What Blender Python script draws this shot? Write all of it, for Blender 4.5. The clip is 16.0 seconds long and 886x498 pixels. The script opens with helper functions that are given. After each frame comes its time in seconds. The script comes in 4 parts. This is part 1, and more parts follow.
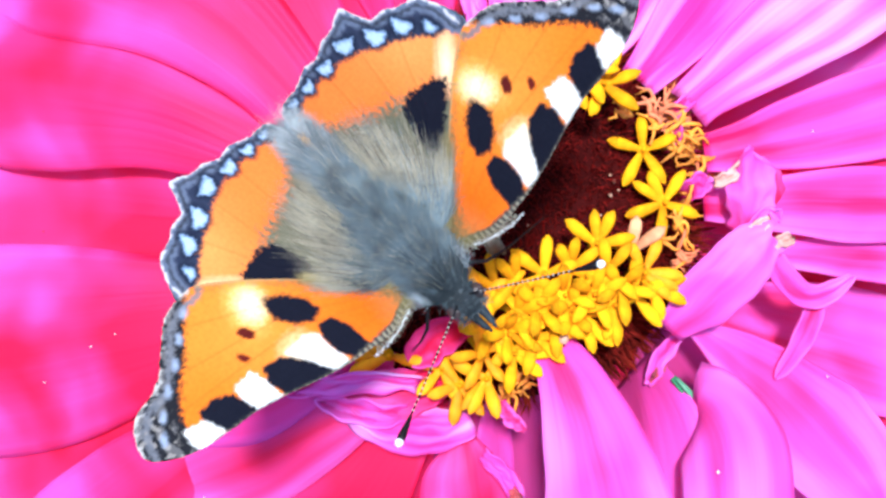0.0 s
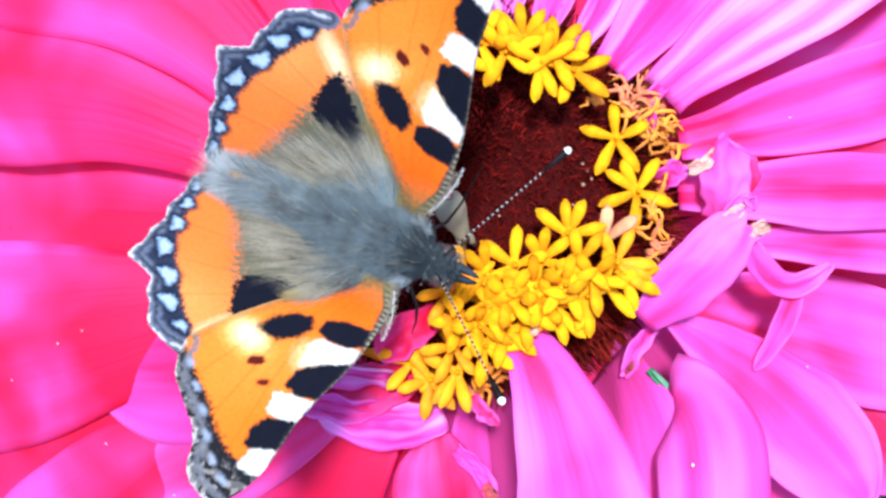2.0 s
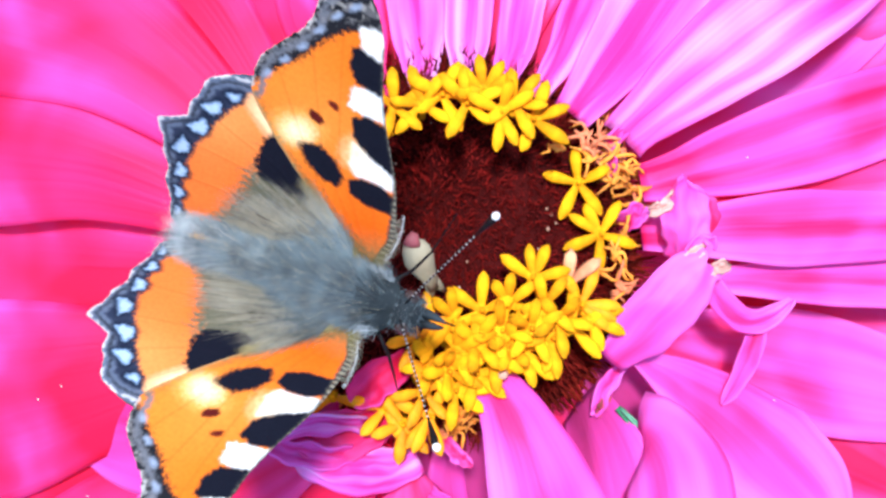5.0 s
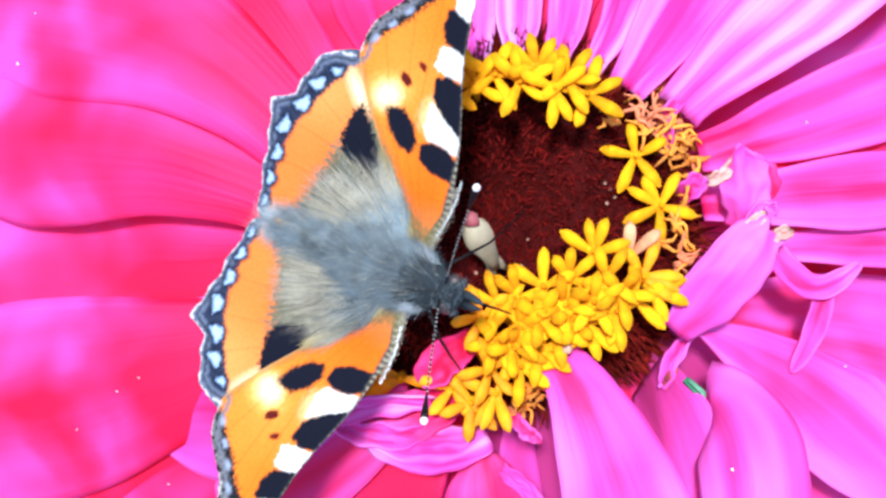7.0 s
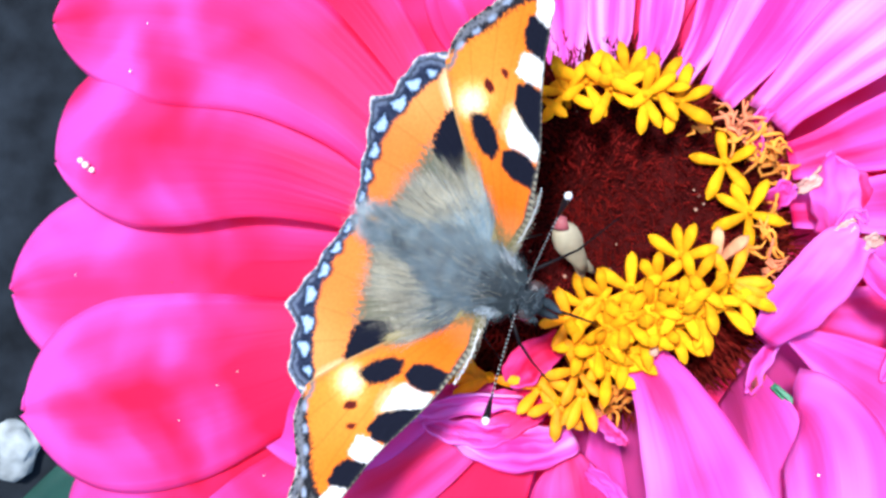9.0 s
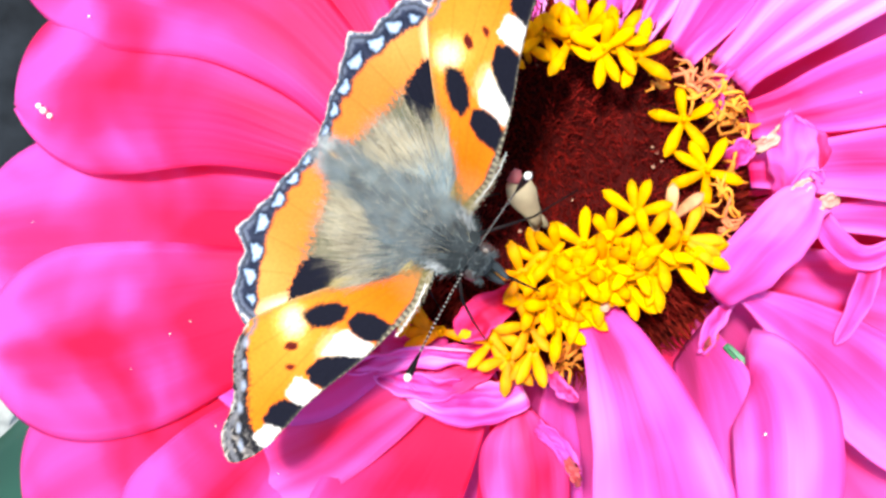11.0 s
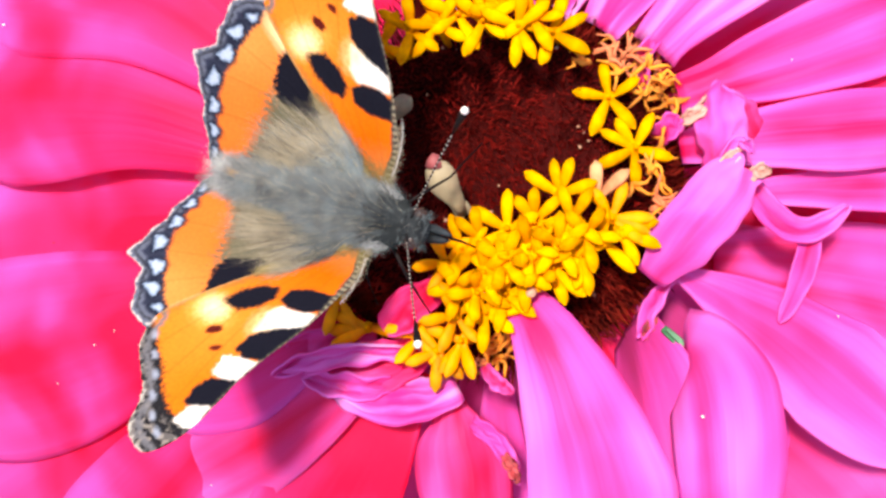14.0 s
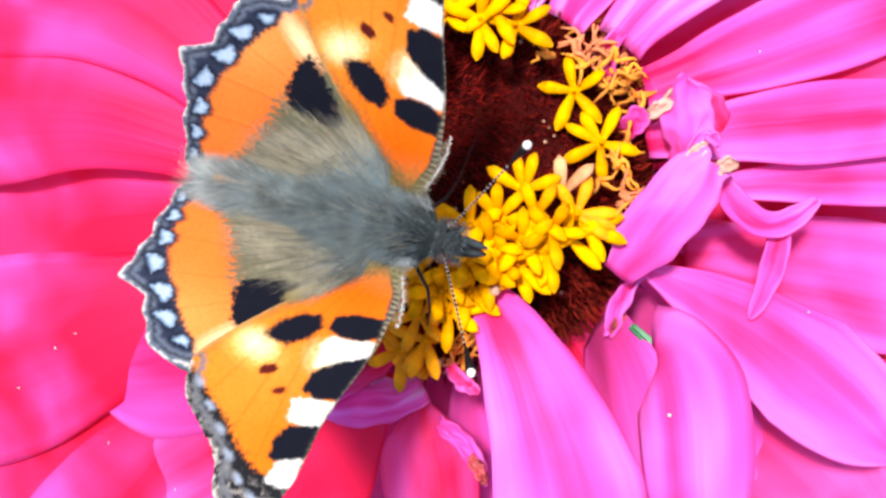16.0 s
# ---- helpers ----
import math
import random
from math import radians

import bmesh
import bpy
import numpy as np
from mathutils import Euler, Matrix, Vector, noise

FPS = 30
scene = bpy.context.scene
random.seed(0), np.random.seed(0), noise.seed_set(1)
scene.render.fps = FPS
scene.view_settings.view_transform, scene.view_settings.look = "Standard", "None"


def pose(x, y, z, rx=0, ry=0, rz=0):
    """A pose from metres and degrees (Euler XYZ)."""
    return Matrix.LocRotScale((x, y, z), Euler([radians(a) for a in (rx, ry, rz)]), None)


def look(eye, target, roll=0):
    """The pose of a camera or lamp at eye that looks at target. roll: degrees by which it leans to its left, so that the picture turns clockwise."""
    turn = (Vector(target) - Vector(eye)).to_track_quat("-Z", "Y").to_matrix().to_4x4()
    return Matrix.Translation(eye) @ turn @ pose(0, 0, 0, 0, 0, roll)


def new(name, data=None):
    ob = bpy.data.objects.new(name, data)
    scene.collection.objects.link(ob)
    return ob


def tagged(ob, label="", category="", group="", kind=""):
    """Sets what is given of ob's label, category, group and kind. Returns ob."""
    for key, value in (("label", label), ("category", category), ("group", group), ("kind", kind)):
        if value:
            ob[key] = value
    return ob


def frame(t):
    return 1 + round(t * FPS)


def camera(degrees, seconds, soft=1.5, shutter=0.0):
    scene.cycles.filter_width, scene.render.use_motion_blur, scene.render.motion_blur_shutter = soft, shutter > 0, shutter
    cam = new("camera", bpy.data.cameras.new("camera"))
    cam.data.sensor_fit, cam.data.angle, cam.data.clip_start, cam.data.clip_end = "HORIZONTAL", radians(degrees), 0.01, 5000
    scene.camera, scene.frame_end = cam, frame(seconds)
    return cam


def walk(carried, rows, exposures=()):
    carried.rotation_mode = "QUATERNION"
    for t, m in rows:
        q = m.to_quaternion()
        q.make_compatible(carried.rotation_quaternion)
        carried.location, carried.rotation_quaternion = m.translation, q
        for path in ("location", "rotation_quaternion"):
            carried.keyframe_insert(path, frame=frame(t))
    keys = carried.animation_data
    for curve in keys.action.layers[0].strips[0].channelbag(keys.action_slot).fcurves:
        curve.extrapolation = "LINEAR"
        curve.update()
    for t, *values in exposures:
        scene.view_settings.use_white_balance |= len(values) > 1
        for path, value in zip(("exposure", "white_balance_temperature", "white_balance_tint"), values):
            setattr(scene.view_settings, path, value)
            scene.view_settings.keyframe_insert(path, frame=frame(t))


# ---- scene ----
H0 = 0.5                      # the flower's face over the ground, in metres
MM = 0.001

cam = camera(42, 16.0, soft=2.8)
PATH = [
    (0, pose(-0.00897, 0.00240, 0.59873, -1.541, -4.629, 3.205)),
    (0.5, pose(-0.00759, 0.00196, 0.59828, -1.482, -4.517, 2.889)),
    (1, pose(-0.00675, 0.00172, 0.59809, -1.465, -4.841, 2.729)),
    (1.5, pose(-0.00674, 0.00181, 0.59772, -1.657, -4.176, 2.493)),
    (2, pose(-0.00567, 0.00201, 0.59742, -1.591, -4.203, 2.615)),
    (2.5, pose(-0.00532, 0.00240, 0.59856, -0.120, -4.652, 2.460)),
    (3, pose(-0.00482, 0.00258, 0.59944, 0.485, -4.715, 2.075)),
    (3.2, pose(-0.00510, 0.00255, 0.59989, 0.784, -4.864, 2.077)),
    (5.3, pose(-0.00369, 0.00349, 0.59974, -0.398, -4.280, 0.895)),
    (5.5, pose(-0.00496, 0.00335, 0.59963, -0.675, -3.687, 0.890)),
    (6, pose(-0.00477, 0.00270, 0.59942, -0.393, -2.347, 0.279)),
    (6.5, pose(-0.00479, 0.00235, 0.59990, -0.640, -1.336, -0.278)),
    (7, pose(-0.00265, 0.00200, 0.60087, 0.036, -0.774, -1.562)),
    (7.5, pose(-0.00174, 0.00133, 0.60085, 0.900, 0.394, -1.727)),
    (8, pose(-0.00070, 0.00110, 0.60074, -0.459, 0.628, -2.082)),
    (8.5, pose(-0.00292, 0.00192, 0.60286, -0.580, 2.893, -1.135)),
    (8.7, pose(-0.00284, 0.00134, 0.60344, 0.860, 3.740, -0.891)),
    (10.8, pose(0.00039, -0.00025, 0.60277, 0.063, 3.624, 0.620)),
    (11, pose(0.00100, -0.00118, 0.60234, -0.231, 3.578, 0.645)),
    (11.5, pose(0.00515, -0.00330, 0.60097, 0.420, 1.982, 0.642)),
    (12, pose(0.00608, -0.00270, 0.59929, -0.941, 2.468, -0.232)),
    (12.5, pose(0.00670, -0.00272, 0.59894, 0.248, 3.268, -0.901)),
    (13, pose(0.00816, -0.00293, 0.59786, 0.251, 3.483, -1.350)),
    (13.5, pose(0.00790, -0.00380, 0.59759, 0.338, 4.237, -1.522)),
    (14, pose(0.00825, -0.00464, 0.59830, 1.198, 4.380, -1.978)),
    (14.5, pose(0.01142, -0.00319, 0.59700, 1.707, 3.415, -2.380)),
    (15, pose(0.01100, -0.00334, 0.59654, 1.572, 3.629, -2.309)),
    (15.5, pose(0.01070, -0.00415, 0.59608, 0.937, 4.320, -2.264)),
    (16, pose(0.01065, -0.00488, 0.59652, 1.166, 4.172, -2.471)),
]

walk(cam, PATH, exposures=[(0.0, 0.5, 5700, 8), (8.7, 0.44, 5700, 9), (10.8, 0.68, 6800, 8), (11.6, 0.64, 7250, 9), (13.0, 0.42, 8000, 15),
                           (14.5, 0.38, 7500, 18), (15.2, 0.43, 7250, 12), (16.0, 0.46, 6950, 9)])

# ---- world and sun ----
SUN_FROM = Vector((-0.11, 0.25, 0.962)).normalized()
world = bpy.data.worlds.new("sky")
scene.world = world
world.use_nodes = True
wn = world.node_tree
sky = wn.nodes.new("ShaderNodeTexSky")
sky.sky_type = "NISHITA"
sky.sun_disc = False
sky.sun_elevation = math.asin(SUN_FROM.z)
sky.sun_rotation = math.atan2(SUN_FROM.x, SUN_FROM.y)
wn.links.new(sky.outputs[0], wn.nodes["Background"].inputs[0])
wn.nodes["Background"].inputs[1].default_value = 0.18
sun_data = bpy.data.lights.new("sun", "SUN")
sun_data.energy, sun_data.angle, sun_data.color = 5.1, radians(8), (1.0, 0.96, 0.90)
sun = new("sun", sun_data)
sun.matrix_world = look(SUN_FROM * 3, (0, 0, 0))


# ---- materials ----
def material(name, colour, rough=0.6, vary=0.12, scale=400.0, bump=0.15, bump_scale=1500.0, metal=0.0, sheen=0.0, gloss=0.5):
    """A surface with two scales of colour change and a fine relief. Scales are per metre."""
    m = bpy.data.materials.new(name)
    m.use_nodes = True
    nt = m.node_tree
    b = nt.nodes["Principled BSDF"]
    b.inputs["Roughness"].default_value, b.inputs["Metallic"].default_value = rough, metal
    b.inputs["Specular IOR Level"].default_value = gloss
    if sheen:
        b.inputs["Sheen Weight"].default_value = sheen
    co = nt.nodes.new("ShaderNodeTexCoord")
    n1, n2 = nt.nodes.new("ShaderNodeTexNoise"), nt.nodes.new("ShaderNodeTexNoise")
    n1.inputs["Scale"].default_value, n2.inputs["Scale"].default_value = scale, bump_scale
    n1.inputs["Detail"].default_value = 5
    for n in (n1, n2):
        nt.links.new(co.outputs["Object"], n.inputs["Vector"])
    info = nt.nodes.new("ShaderNodeObjectInfo")
    add = nt.nodes.new("ShaderNodeMath")
    add.operation = "MULTIPLY_ADD"
    add.inputs[1].default_value = 0.35
    nt.links.new(info.outputs["Random"], add.inputs[0])
    nt.links.new(n1.outputs["Fac"], add.inputs[2])
    ramp = nt.nodes.new("ShaderNodeValToRGB")
    ramp.color_ramp.elements[0].position, ramp.color_ramp.elements[1].position = 0.35, 0.95
    lo, hi = [max(0.0, c * (1 - 2 * vary)) for c in colour], [min(1.0, c * (1 + vary)) for c in colour]
    ramp.color_ramp.elements[0].color, ramp.color_ramp.elements[1].color = (*lo, 1), (*hi, 1)
    nt.links.new(add.outputs[0], ramp.inputs[0])
    nt.links.new(ramp.outputs[0], b.inputs["Base Color"])
    if bump:
        bp = nt.nodes.new("ShaderNodeBump")
        bp.inputs["Strength"].default_value, bp.inputs["Distance"].default_value = bump, 0.0002
        nt.links.new(n2.outputs["Fac"], bp.inputs["Height"])
        nt.links.new(bp.outputs[0], b.inputs["Normal"])
    return m


def petal_material(name, deep, mid, pale, through_colour, share=0.3, middle=0.5, length=0.5, bands=1.4, clouds=1.3, gloss=1.0):
    """Thin petal: soft bands along it painted as highlights on its folds, fine veins, cloudy patches, paler towards its
    end, a rim painted paler as if lit through, light passing through.
    """
    m = bpy.data.materials.new(name)
    m.use_nodes = True
    nt = m.node_tree
    b, out = nt.nodes["Principled BSDF"], nt.nodes["Material Output"]
    b.inputs["Roughness"].default_value = 0.56
    b.inputs["Specular IOR Level"].default_value = gloss
    b.inputs["Specular Tint"].default_value = (0.85, 0.30, 1.0, 1)
    co = nt.nodes.new("ShaderNodeTexCoord")
    info = nt.nodes.new("ShaderNodeObjectInfo")
    shift = nt.nodes.new("ShaderNodeVectorMath")
    shift.operation = "SCALE"
    shift.inputs[0].default_value = (37.0, 91.0, 53.0)
    nt.links.new(info.outputs["Random"], shift.inputs["Scale"])

    def along(u_scale, v_scale, detail):
        mp = nt.nodes.new("ShaderNodeMapping")
        mp.inputs["Scale"].default_value = (u_scale, v_scale, 1.0)
        nt.links.new(co.outputs["UV"], mp.inputs["Vector"])
        nt.links.new(shift.outputs[0], mp.inputs["Location"])
        n = nt.nodes.new("ShaderNodeTexNoise")
        n.inputs["Scale"].default_value, n.inputs["Detail"].default_value = 1.0, detail
        nt.links.new(mp.outputs[0], n.inputs["Vector"])
        return n.outputs["Fac"]

    def plus(value, factor, offset, last):
        """last + factor * (value - offset)"""
        sub, add = nt.nodes.new("ShaderNodeMath"), nt.nodes.new("ShaderNodeMath")
        sub.operation, sub.inputs[1].default_value = "SUBTRACT", offset
        nt.links.new(value, sub.inputs[0])
        add.operation, add.inputs[1].default_value = "MULTIPLY_ADD", factor
        nt.links.new(sub.outputs[0], add.inputs[0])
        if last is None:
            add.inputs[2].default_value = middle
        else:
            nt.links.new(last, add.inputs[2])
        return add.outputs[0]

    wide, fine = along(1.1, 3.4, 1), along(1.6, 22.0, 3)
    cloud = nt.nodes.new("ShaderNodeTexNoise")
    cloud.inputs["Scale"].default_value, cloud.inputs["Distortion"].default_value, cloud.inputs["Detail"].default_value = 70.0, 0.5, 2.0
    nt.links.new(co.outputs["Object"], cloud.inputs["Vector"])
    sep = nt.nodes.new("ShaderNodeSeparateXYZ")
    nt.links.new(co.outputs["UV"], sep.inputs[0])
    off, rim = nt.nodes.new("ShaderNodeMath"), nt.nodes.new("ShaderNodeMath")
    off.operation, off.inputs[1].default_value = "SUBTRACT", 0.5
    nt.links.new(sep.outputs["Y"], off.inputs[0])
    rim.operation = "ABSOLUTE"
    nt.links.new(off.outputs[0], rim.inputs[0])
    f = plus(sep.outputs["X"], length, 0.5, None)
    # the glow of the thin rim and highlights of the folds, put into the colour
    f = plus(rim.outputs[0], 0.8, 0.25, f)
    f = plus(wide, bands, 0.5, f)
    f = plus(fine, 0.2 * bands, 0.5, f)
    f = plus(cloud.outputs["Fac"], clouds, 0.5, f)
    ramp = nt.nodes.new("ShaderNodeValToRGB")
    ramp.color_ramp.elements[0].position, ramp.color_ramp.elements[1].position = 0.1, 0.95
    ramp.color_ramp.elements[0].color, ramp.color_ramp.elements[1].color = (*deep, 1), (*pale, 1)
    ramp.color_ramp.elements.new(0.52).color = (*mid, 1)
    nt.links.new(f, ramp.inputs[0])
    nt.links.new(ramp.outputs[0], b.inputs["Base Color"])
    folds, grain = nt.nodes.new("ShaderNodeBump"), nt.nodes.new("ShaderNodeBump")
    folds.inputs["Strength"].default_value, folds.inputs["Distance"].default_value = 0.14 * bands, 0.002
    nt.links.new(wide, folds.inputs["Height"])
    grain.inputs["Strength"].default_value, grain.inputs["Distance"].default_value = 0.25, 0.0003
    nt.links.new(fine, grain.inputs["Height"])
    nt.links.new(folds.outputs[0], grain.inputs["Normal"])
    nt.links.new(grain.outputs[0], b.inputs["Normal"])
    tr = nt.nodes.new("ShaderNodeBsdfTranslucent")
    tr.inputs["Color"].default_value = (*through_colour, 1)
    mix = nt.nodes.new("ShaderNodeMixShader")
    mix.inputs[0].default_value = share
    nt.links.new(b.outputs[0], mix.inputs[1])
    nt.links.new(tr.outputs[0], mix.inputs[2])
    nt.links.new(mix.outputs[0], out.inputs["Surface"])
    return m


def scale_material(name, rough=0.8):
    """Wing scales: the colour of each patch of scales, with a fine dusty grain."""
    m = bpy.data.materials.new(name)
    m.use_nodes = True
    nt = m.node_tree
    b = nt.nodes["Principled BSDF"]
    b.inputs["Roughness"].default_value = rough
    b.inputs["Specular IOR Level"].default_value = 0.03
    at = nt.nodes.new("ShaderNodeAttribute")
    at.attribute_name = "scales"
    co = nt.nodes.new("ShaderNodeTexCoord")
    n = nt.nodes.new("ShaderNodeTexNoise")
    n.inputs["Scale"].default_value, n.inputs["Detail"].default_value = 3500.0, 3
    nt.links.new(co.outputs["Object"], n.inputs["Vector"])
    mr = nt.nodes.new("ShaderNodeMapRange")
    mr.inputs["From Min"].default_value, mr.inputs["From Max"].default_value = 0.3, 0.7
    mr.inputs["To Min"].default_value, mr.inputs["To Max"].default_value = 1.02, 1.18
    nt.links.new(n.outputs["Fac"], mr.inputs["Value"])
    mul = nt.nodes.new("ShaderNodeVectorMath")
    mul.operation = "SCALE"
    nt.links.new(at.outputs["Color"], mul.inputs[0])
    nt.links.new(mr.outputs["Result"], mul.inputs["Scale"])
    nt.links.new(mul.outputs[0], b.inputs["Base Color"])
    bp = nt.nodes.new("ShaderNodeBump")
    bp.inputs["Strength"].default_value, bp.inputs["Distance"].default_value = 0.25, 0.0001
    nt.links.new(n.outputs["Fac"], bp.inputs["Height"])
    nt.links.new(bp.outputs[0], b.inputs["Normal"])
    tr = nt.nodes.new("ShaderNodeBsdfTranslucent")
    nt.links.new(mul.outputs[0], tr.inputs["Color"])
    mix = nt.nodes.new("ShaderNodeMixShader")
    mix.inputs[0].default_value = 0.28
    nt.links.new(b.outputs[0], mix.inputs[1])
    nt.links.new(tr.outputs[0], mix.inputs[2])
    nt.links.new(mix.outputs[0], nt.nodes["Material Output"].inputs["Surface"])
    return m


PINK = petal_material("pink petal", (0.82, 0.005, 0.045), (0.88, 0.034, 0.22), (0.93, 0.115, 0.63), (1.0, 0.022, 0.145), 0.46, middle=0.40, length=0.95, bands=0.8, clouds=2.1)
MID_PINK = petal_material("rose pink petal", (0.84, 0.006, 0.05), (0.90, 0.058, 0.31), (0.94, 0.18, 0.74), (0.92, 0.024, 0.16), 0.38, middle=0.42, length=0.45, bands=1.15, clouds=1.6)
PALE_PINK = petal_material("pale pink petal", (0.88, 0.012, 0.13), (0.91, 0.092, 0.55), (0.94, 0.21, 0.83), (0.85, 0.025, 0.22), 0.36, middle=0.46, length=0.30, bands=1.15, clouds=1.5)
# shade between the near petals painted into the colour, darkest at the foot
SHADED_PINK = petal_material("mauve-pink petal with painted shade", (0.42, 0.03, 0.17), (0.76, 0.062, 0.42), (0.93, 0.15, 0.70), (0.70, 0.03, 0.24), 0.28, middle=0.48, length=0.55, bands=0.8, clouds=0.9)
PALEST = petal_material("palest pink petal", (0.88, 0.03, 0.30), (0.93, 0.16, 0.72), (0.95, 0.44, 0.92), (0.80, 0.04, 0.30), 0.32, middle=0.50, length=-0.15, bands=2.2, clouds=0.9)
YELLOW = material("yellow floret", (0.90, 0.34, 0.0), 0.75, 0.26, 900, 0.25, gloss=0.08)
DRY_YELLOW = material("dull amber floret", (0.84, 0.29, 0.0), 0.65, 0.22, 900, 0.25, gloss=0.2)
PALE_LOBE = material("faded pinkish floret", (0.86, 0.34, 0.16), 0.65, 0.3, 700, 0.25, gloss=0.2)
AMBER = material("amber withered floret", (0.88, 0.28, 0.02), 0.7, 0.3, 900, 0.3)
TAN = material("pinkish withered floret", (0.70, 0.20, 0.08), 0.7, 0.3, 900, 0.3)
DISC_RED = material("dark red disc", (0.035, 0.002, 0.002), 0.9, 0.35, 500, 0.5, gloss=0.08)
CHAFF = material("dark red chaff", (0.19, 0.008, 0.006), 0.85, 0.45, 700, 0.0, gloss=0.1)
FRINGE = material("brick red chaff", (0.32, 0.021, 0.013), 0.85, 0.5, 300, 0.0, gloss=0.1)
BUD = material("pale green bud", (0.29, 0.25, 0.16), 0.6, 0.25, 500, 0.3)
BUD_TIP = material("pink bud tip", (0.38, 0.09, 0.10), 0.6, 0.25, 500, 0.3)
PALE_CRUMB = material("pale pollen crumb", (0.62, 0.36, 0.24), 0.7, 0.2, 900, 0.2)
CREAM = material("cream pollen", (0.5, 0.3, 0.2), 0.7, 0.2, 900, 0.2)
GREEN = material("green leaf", (0.007, 0.042, 0.027), 0.5, 0.35, 60, 0.4, 400)
BRACT = material("pale green bract", (0.06, 0.20, 0.11), 0.4, 0.35, 300, 0.3)
BRACT_DARK = material("dark green bract", (0.012, 0.16, 0.06), 0.45, 0.3, 300, 0.3)
TORN = material("brown torn petal", (0.52, 0.07, 0.09), 0.7, 0.45, 500, 0.4)
STEM = material("green stem", (0.06, 0.14, 0.04), 0.6, 0.3, 80, 0.4, 600)
SOIL = material("dark soil", (0.011, 0.014, 0.018), 0.9, 0.5, 45, 0.9, 120, gloss=0.1)
STONE = material("grey stone", (0.45, 0.48, 0.47), 0.8, 0.35, 60, 0.5, 300)
WING = scale_material("wing scales")
FUR = material("grey fur", (0.125, 0.178, 0.203), 0.6, 0.35, 600, 0.0, sheen=0.6)
FUR_PALE = material("pale beige fur", (0.37, 0.33, 0.23), 0.6, 0.2, 600, 0.0, sheen=0.5)
BODY = material("dark blue-grey body", (0.022, 0.03, 0.036), 0.6, 0.4, 900, 0.4, 3000, gloss=0.15)
CHITIN = material("dark brown chitin", (0.008, 0.006, 0.007), 0.5, 0.3, 900, 0.1, gloss=0.1)
SILVER = material("silvery fur", (0.40, 0.44, 0.46), 0.6, 0.2, 600, 0.0)
BUFF = material("buff scales", (0.38, 0.34, 0.25), 0.6, 0.3, 900, 0.0)
GOLD = material("golden hairs", (0.27, 0.215, 0.085), 0.6, 0.3, 600, 0.0)
TUFT = material("orange tuft", (0.8, 0.42, 0.10), 0.6, 0.2, 600, 0.0)
DARK_FUR = material("dark fur", (0.022, 0.028, 0.032), 0.8, 0.35, 600, 0.0, gloss=0.1)
EYE = material("brown compound eye", (0.05, 0.03, 0.025), 0.25, 0.2, 3000, 0.3, 8000)
RING = material("pale antenna ring", (0.42, 0.40, 0.37), 0.6, 0.1, 900, 0.0)
FOLD = material("cream petal fold", (0.72, 0.38, 0.32), 0.55, 0.2, 500, 0.2)
WHITE = material("white scales", (0.8, 0.8, 0.76), 0.6, 0.08, 900, 0.1)


# ---- mesh helpers ----
def part(name, data, mat, parent, label="", place=None, smooth=True):
    """Link a bmesh or a mesh as one object under a thing or a part."""
    if isinstance(data, bmesh.types.BMesh):
        me = bpy.data.meshes.new(name)
        data.to_mesh(me)
        data.free()
    else:
        me = data
    if mat and not me.materials:
        me.materials.append(mat)
    if smooth:
        me.shade_smooth()
    ob = new(name, me)
    ob.parent = parent
    if place is not None:
        ob.matrix_basis = place
    if label:
        ob["label"] = label
    return ob


def mesh_of(name, verts, faces, uvs=None):
    me = bpy.data.meshes.new(name)
    me.from_pydata([tuple(v) for v in verts], [], faces)
    if uvs is not None:
        lay = me.uv_layers.new(name="UVMap")
        idx = np.empty(len(me.loops), dtype=np.int32)
        me.loops.foreach_get("vertex_index", idx)
        lay.data.foreach_set("uv", np.asarray(uvs, dtype=np.float32)[idx].ravel())
    me.update()
    return me


def tube(points, radii, sides=8):
    """A round tube along points (mm), closed at both ends: verts, faces."""
    pts = [Vector(p) for p in points]
    verts, faces = [], []
    up = Vector((0.13, 0.37, 0.92)).normalized()
    for i, p in enumerate(pts):
        d = (pts[min(i + 1, len(pts) - 1)] - pts[max(i - 1, 0)]).normalized()
        a = d.cross(up)
        if a.length < 1e-3:
            a = d.cross(Vector((1, 0, 0)))
        a.normalize()
        b = d.cross(a)
        for k in range(sides):
            q = 2 * math.pi * k / sides
            verts.append((p + (a * math.cos(q) + b * math.sin(q)) * radii[i]) * MM)
    for i in range(len(pts) - 1):
        for k in range(sides):
            j = (k + 1) % sides
            faces.append((i * sides + k, i * sides + j, (i + 1) * sides + j, (i + 1) * sides + k))
    faces.append(tuple(range(sides))[::-1])
    faces.append(tuple((len(pts) - 1) * sides + k for k in range(sides)))
    return verts, faces


def lathe(profile, sides=20, squash=1.0, seed=0, rough=0.0):
    """A body of revolution about x: profile rows (x, radius, drop of the axis) in mm."""
    rnd = random.Random(seed)
    verts, faces = [], []
    for x, r, dz in profile:
        for k in range(sides):
            q = 2 * math.pi * k / sides
            rr = r * (1 + rnd.uniform(-rough, rough))
            verts.append((x * MM, rr * math.cos(q) * MM, (rr * math.sin(q) * squash + dz) * MM))
    n = len(profile)
    for i in range(n - 1):
        for k in range(sides):
            j = (k + 1) % sides
            faces.append((i * sides + k, (i + 1) * sides + k, (i + 1) * sides + j, i * sides + j))
    faces.append(tuple(range(sides)))
    faces.append(tuple((n - 1) * sides + k for k in range(sides))[::-1])
    return verts, faces


